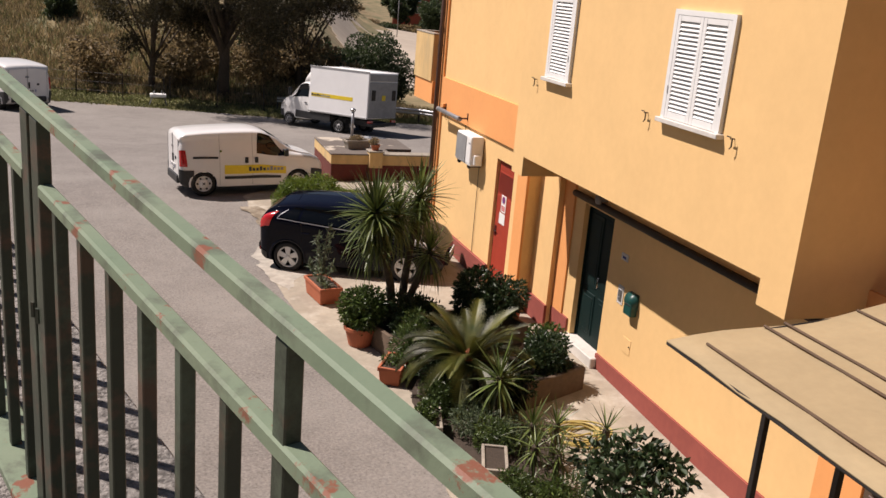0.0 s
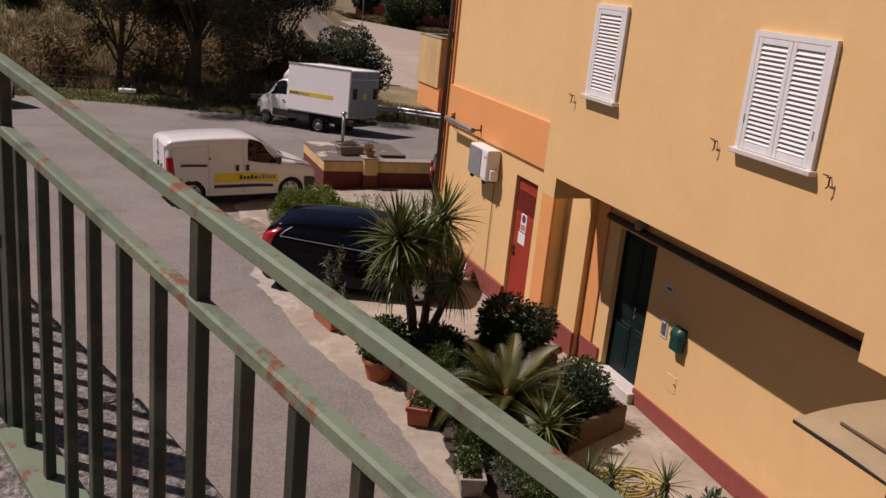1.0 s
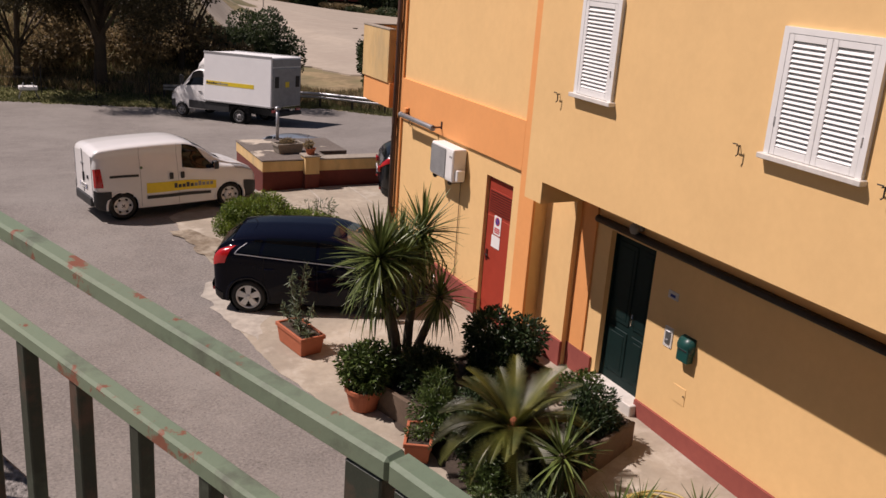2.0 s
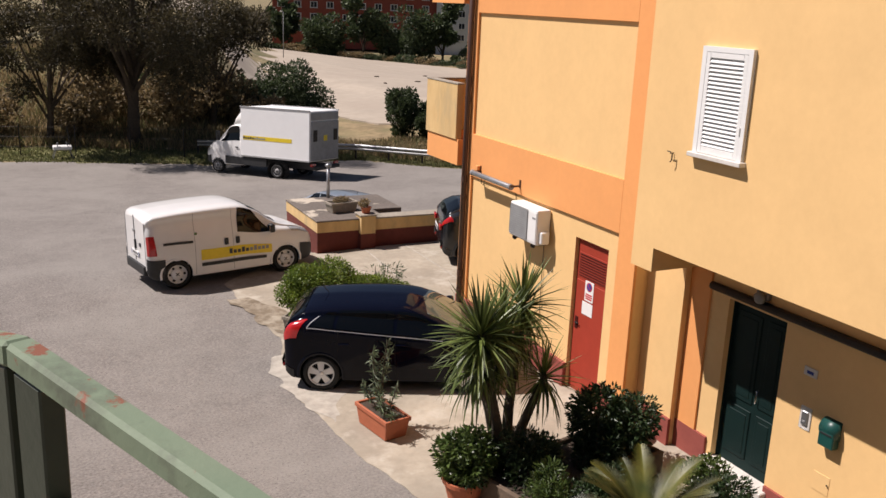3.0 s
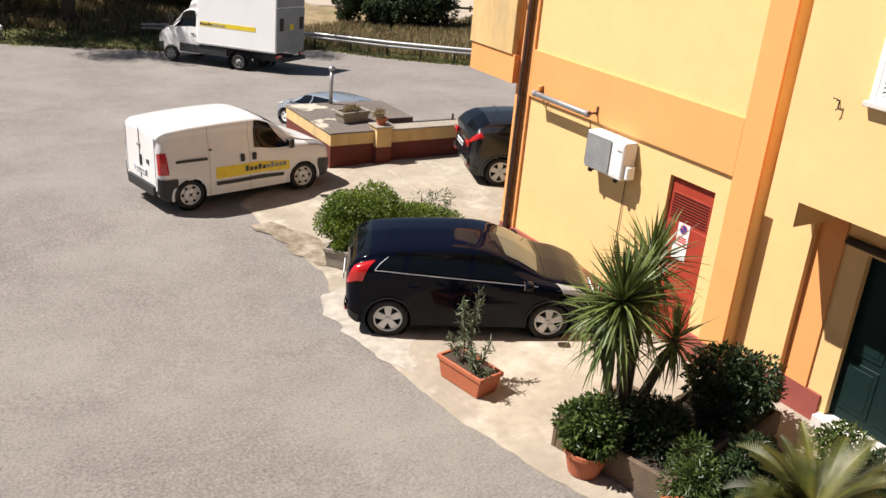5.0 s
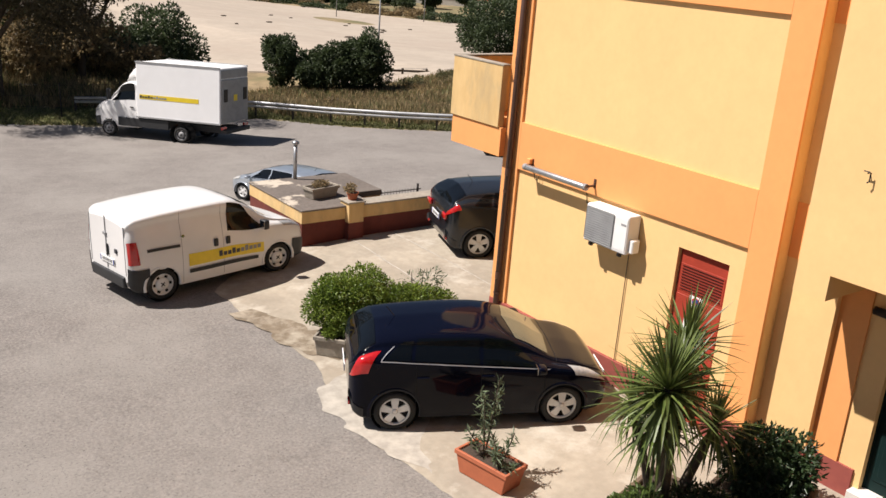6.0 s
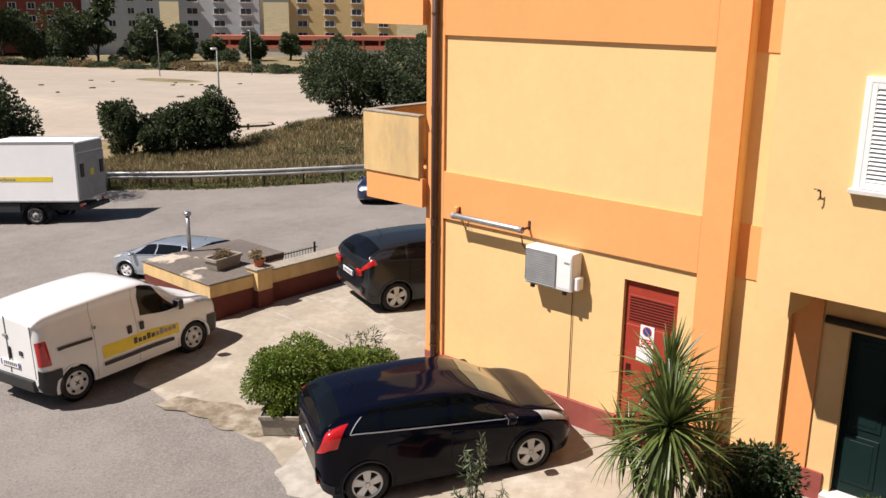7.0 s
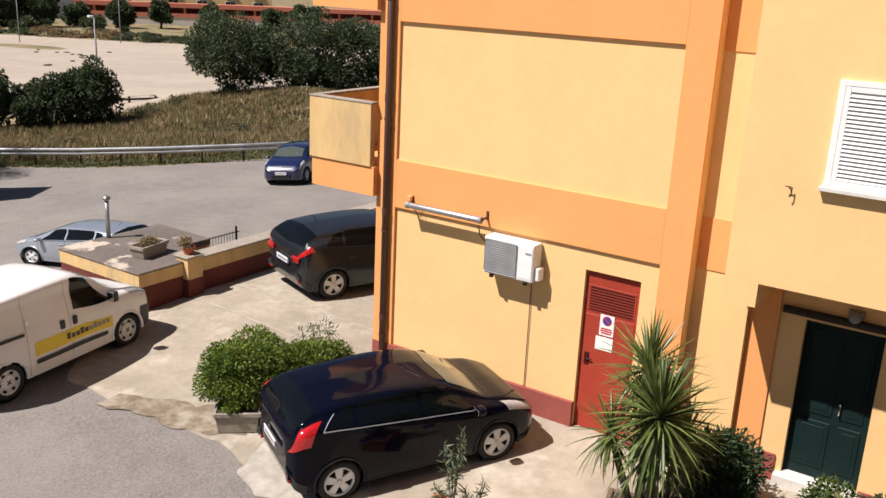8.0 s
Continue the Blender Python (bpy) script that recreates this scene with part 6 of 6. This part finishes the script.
def ribbon(z0, z1, off):
    """One bulge of the rail along its line."""
    bm = bmesh.new()
    rows = []
    for i, (x, y) in enumerate(GR):
        a, b = GR[max(0, i - 1)], GR[min(len(GR) - 1, i + 1)]
        d = Vector((b[0] - a[0], b[1] - a[1], 0)).normalized()
        nrm = Vector((d.y, -d.x, 0)) * -1
        zz = yard(x, y)
        prof = [(0.0, z0), (off, z0 + (z1 - z0) * 0.3), (off, z0 + (z1 - z0) * 0.7), (0.0, z1), (-0.012, z1), (-0.012, z0)]
        rows.append([bm.verts.new(inv_g @ (Vector((x, y, zz + h)) - nrm * o)) for o, h in prof])
    for a, b in zip(rows, rows[1:]):
        for k in range(6):
            bm.faces.new((a[k], a[(k + 1) % 6], b[(k + 1) % 6], b[k]))
    return bm


for z0, z1 in ((0.46, 0.59), (0.62, 0.75)):
    part("rail", ribbon(z0, z1, 0.05), STEEL, gr, "ribbed steel rail")
for (xa, ya), (xb, yb) in zip(GR, GR[1:]):
    n = max(1, round(math.hypot(xb - xa, yb - ya) / 1.7))
    for k in range(n):
        x, y = xa + (xb - xa) * k / n, ya + (yb - ya) * k / n
        part("post", move(box(-0.04, 0.04, 0.03, 0.11, -0.3, 0.72), inv_g @ pose(x, y, yard(x, y), 0, 0, -40)), DARKMETAL, gr)

# wire fence at the verge
wf = thing("wire_fence", pose(1.2, 49.6, terrain(1.2, 49.6)), "sagging wire fence on thin iron posts", "fence")
inv_w = wf.matrix_basis.inverted()
FP = [(-14 + 2.3 * k, edge_y(-14 + 2.3 * k) + 1.5) for k in range(11)]
tops = []
for k, (x, y) in enumerate(FP):
    z = terrain(x, y)
    lean = 0.06 * math.sin(k * 2.7)
    part("post", rod([inv_w @ Vector((x, y, z - 0.1)), inv_w @ Vector((x + lean, y + lean, z + 1.45))], 0.028, 6), DARKMETAL, wf)
    tops.append((x + lean, y + lean, z))
for h in (0.45, 0.9, 1.35):
    part("wire", rod([inv_w @ Vector((x, y, z + h)) for x, y, z in tops], 0.006, 4), DARKMETAL, wf)
cr = thing("broken_stand", pose(1.5, 49.4, terrain(1.5, 49.4)), "broken white metal stand in the grass", "stand")
for x, y in ((-0.3, -0.2), (0.3, -0.2), (-0.3, 0.2), (0.3, 0.2)):
    part("leg", rod([(x * 1.5, y * 1.4, 0), (x * 0.6, y, 0.75)], 0.02, 6), GREY, cr)
part("shelf", box(-0.4, 0.4, -0.25, 0.25, 0.45, 0.62, 0.03), WHITE, cr, "dirty white panel")
part("mast", rod([(0.35, 0, 0.1), (0.25, 0, 1.5)], 0.025, 6), DARKMETAL, cr)


# street lamps
def street_lamp(x, y, h):
    z = terrain(x, y)
    s = thing("street_lamp", pose(x, y, z), "slim grey street lamp beside the gravel lot", "street lamp", "street lamps")
    part("pole", rod([(0, 0, -0.2), (0, 0, h)], 0.07, 8, None, [0.09, 0.05]), GREY, s, smooth=True)
    part("arm", rod([(0, 0, h - 0.05), (-0.3, -0.2, h + 0.05)], 0.035, 6), GREY, s)
    part("head", box(-0.62, -0.22, -0.34, -0.08, h + 0.0, h + 0.14, 0.04), WHITE, s, "pale lamp head")


street_lamp(34.2, 66.8, 5.8)
street_lamp(46, 165, 8)
street_lamp(84, 158, 8)
street_lamp(98, 150, 8)
br = thing("wooden_barrier", pose(33.5, 64.5, terrain(33.5, 64.5)), "low weathered post and rail barrier", "fence")
part("rail", move(box(-4.5, 3.2, -0.05, 0.05, 0.35, 0.5), pose(0, 0, 0, 0, 0, -22)), BARK, br)
for k in range(5):
    part("post", move(box(-0.07, 0.07, -0.07, 0.07, -0.3, 0.62), pose(0, 0, 0, 0, 0, -22) @ Matrix.Translation((-4.2 + 1.8 * k, 0, 0))), BARK, br)
# stones on the lot
for k in range(16):
    a = np.random.default_rng(300 + k)
    x, y = 40 + a.uniform(0, 45), 95 + a.uniform(0, 50)
    st = part("stone", move(lathe([(0.18, 0), (0.26, 0.08), (0.16, 0.18)], 7), pose(x, y, terrain(x, y) + 0.12) @ Matrix.Diagonal((a.uniform(0.7, 2.2), 1, 0.8, 1))), BARK)
    tagged(st, "dark stone on the gravel lot", "stone", "stones on the lot")

# far hedge and trees
EDGE = [(28, 196), (58, 208), (82, 195), (95, 169), (107, 144), (123, 108)]


def far_edge(f, out):
    """A point along the far edge of the lot, f from 0 to 1, and out metres beyond it."""
    k = min(4, int(f * 5))
    (xa, ya), (xb, yb) = EDGE[k], EDGE[k + 1]
    u = f * 5 - k
    d = Vector((yb - ya, xa - xb)).normalized()
    d = d if d.x + d.y > 0 else -d
    return xa + (xb - xa) * u + d.x * out, ya + (yb - ya) * u + d.y * out


for k in range(46):
    a = np.random.default_rng(400 + k)
    x, y = far_edge(k / 45.01, 1.5 + a.normal(0, 1.2))
    thicket((x, y), (3.4, 2.4, 0.5 + 0.5 * a.uniform()), "scrubby far hedge past the gravel lot", 800, 400 + k, 0.42, 6, LEAFFAR if a.uniform() < 0.55 else LEAFTREE)
for k in range(26):
    a = np.random.default_rng(450 + k)
    x, y = far_edge(a.uniform(0.1, 0.999), a.uniform(8, 36))
    r = a.uniform(0.9, 2.6)
    thicket((x, y), (r, r, r * a.uniform(0.6, 1.0)), "dark green shrub on the far grass", 1100, 450 + k, 0.5, 6)
for k, (x, y, h) in enumerate(((66, 206, 12), (70, 210, 14), (77, 206, 13), (84, 203, 17), (89, 201, 15), (94, 199, 13), (103, 195, 14), (109, 192, 11), (60, 214, 11), (118, 192, 7), (124, 184, 8), (131, 180, 6), (139, 172, 8), (150, 165, 7), (146, 150, 8))):
    if k % 3 != 2:
        thicket((x, y), (h * 0.40, h * 0.40, h * 0.42), "tall dark bushy tree near the apartment blocks", 3600, 500 + k, 0.8, 10)
    else:
        tree((x, y), h, 4, "dark leafy tree near the apartment blocks", LEAFFAR, 4200, 0.9, 0.55, 500 + k, 10, h * 0.36, 0.28, 0.12)


# ---- far buildings ----
# On the red block, brick red stands for its shaded front, salmon for its sunlit end.
BRICKRED = mat("brick_red_facade", (0.30, 0.075, 0.05), (0.25, 0.062, 0.042), 0.8, 0.9, big=0.1)
SALMON = mat("salmon_facade", (0.62, 0.20, 0.13), (0.55, 0.18, 0.115), 0.8, 0.9, big=0.08)
PALEBLUE = mat("pale_blue_grey_facade", (0.55, 0.58, 0.60), (0.50, 0.53, 0.55), 0.8, 0.9, big=0.08)
SANDY = mat("sandy_yellow_facade", (0.66, 0.50, 0.24), (0.60, 0.45, 0.21), 0.8, 0.9, big=0.08)
FARGLASS = mat("far_window_glass", (0.03, 0.035, 0.045), None, 2, 0.15)


def block(x, y, w, d, h, deg, wall, label, cols, rows, lit_wall=None, skip=1, half=0.95):
    """An apartment block; its front looks to its own -y. Windows are set in with sills."""
    z = terrain(x, y) - 0.5
    b = thing("apartment_block", pose(x, y, z, 0, 0, deg), label, "building")
    part("wall", box(0, w, 0, d, 0, h), wall, b)
    part("roof", box(-0.3, w + 0.3, -0.3, d + 0.3, h, h + 0.5), PLANTERCONC, b)
    # A thin sheet in a lighter colour makes the left end look sunlit.
    if lit_wall:
        part("wall", box(-0.15, 0.05, -0.01, d, 0, h), lit_wall, b)
    for r in range(rows):
        for c in range(cols):
            cx, cz = w * (c + 0.5) / cols, 3.0 * (r + skip) + 1.2
            win = part("window", box(cx - half, cx + half, -0.06, 0.1, cz, cz + 1.6), WHITE, b)
            part("pane", box(cx - half + 0.2, cx - 0.06, -0.10, 0.0, cz + 0.12, cz + 1.48), FARGLASS, win)
            part("pane", box(cx + 0.06, cx + half - 0.2, -0.10, 0.0, cz + 0.12, cz + 1.48), FARGLASS, win)
            part("sill", box(cx - half - 0.15, cx + half + 0.15, -0.3, 0.05, cz - 0.12, cz), MARBLE, win)
    return b


block(66, 242, 46, 14, 26, -16, BRICKRED, "red apartment block, shaded front coloured brick red, sunlit end salmon", 11, 7, SALMON)
block(106, 228, 18, 14, 24, -30, PALEBLUE, "pale grey apartment block", 4, 7)
block(127, 219, 20, 12, 24, -42, PALEBLUE, "pale blue-grey apartment block with white windows", 3, 7, None, 1, 1.5)
block(150, 204, 28, 12, 24, -44, SANDY, "sandy yellow apartment block with white windows", 4, 7, None, 1, 1.4)
pc = thing("arcade", pose(126, 204, terrain(126, 204) - 0.3, 0, 0, -43), "long low salmon arcade below the apartment blocks", "building")
part("back_wall", box(0, 74, 3.0, 3.4, 0, 5.2), BRICKRED, pc)
part("plinth_wall", box(0, 74, 0.0, 0.4, 0, 2.1), MARBLE, pc, "pale base wall")
part("parapet", box(0, 74, -0.1, 0.5, 2.1, 3.0), SALMON, pc)
part("fascia", box(0, 74, -0.2, 3.4, 4.3, 5.3), SALMON, pc)
for k in range(19):
    part("column", box(4.05 * k, 4.05 * k + 0.5, 0.0, 0.5, 3.0, 4.3), SALMON, pc)
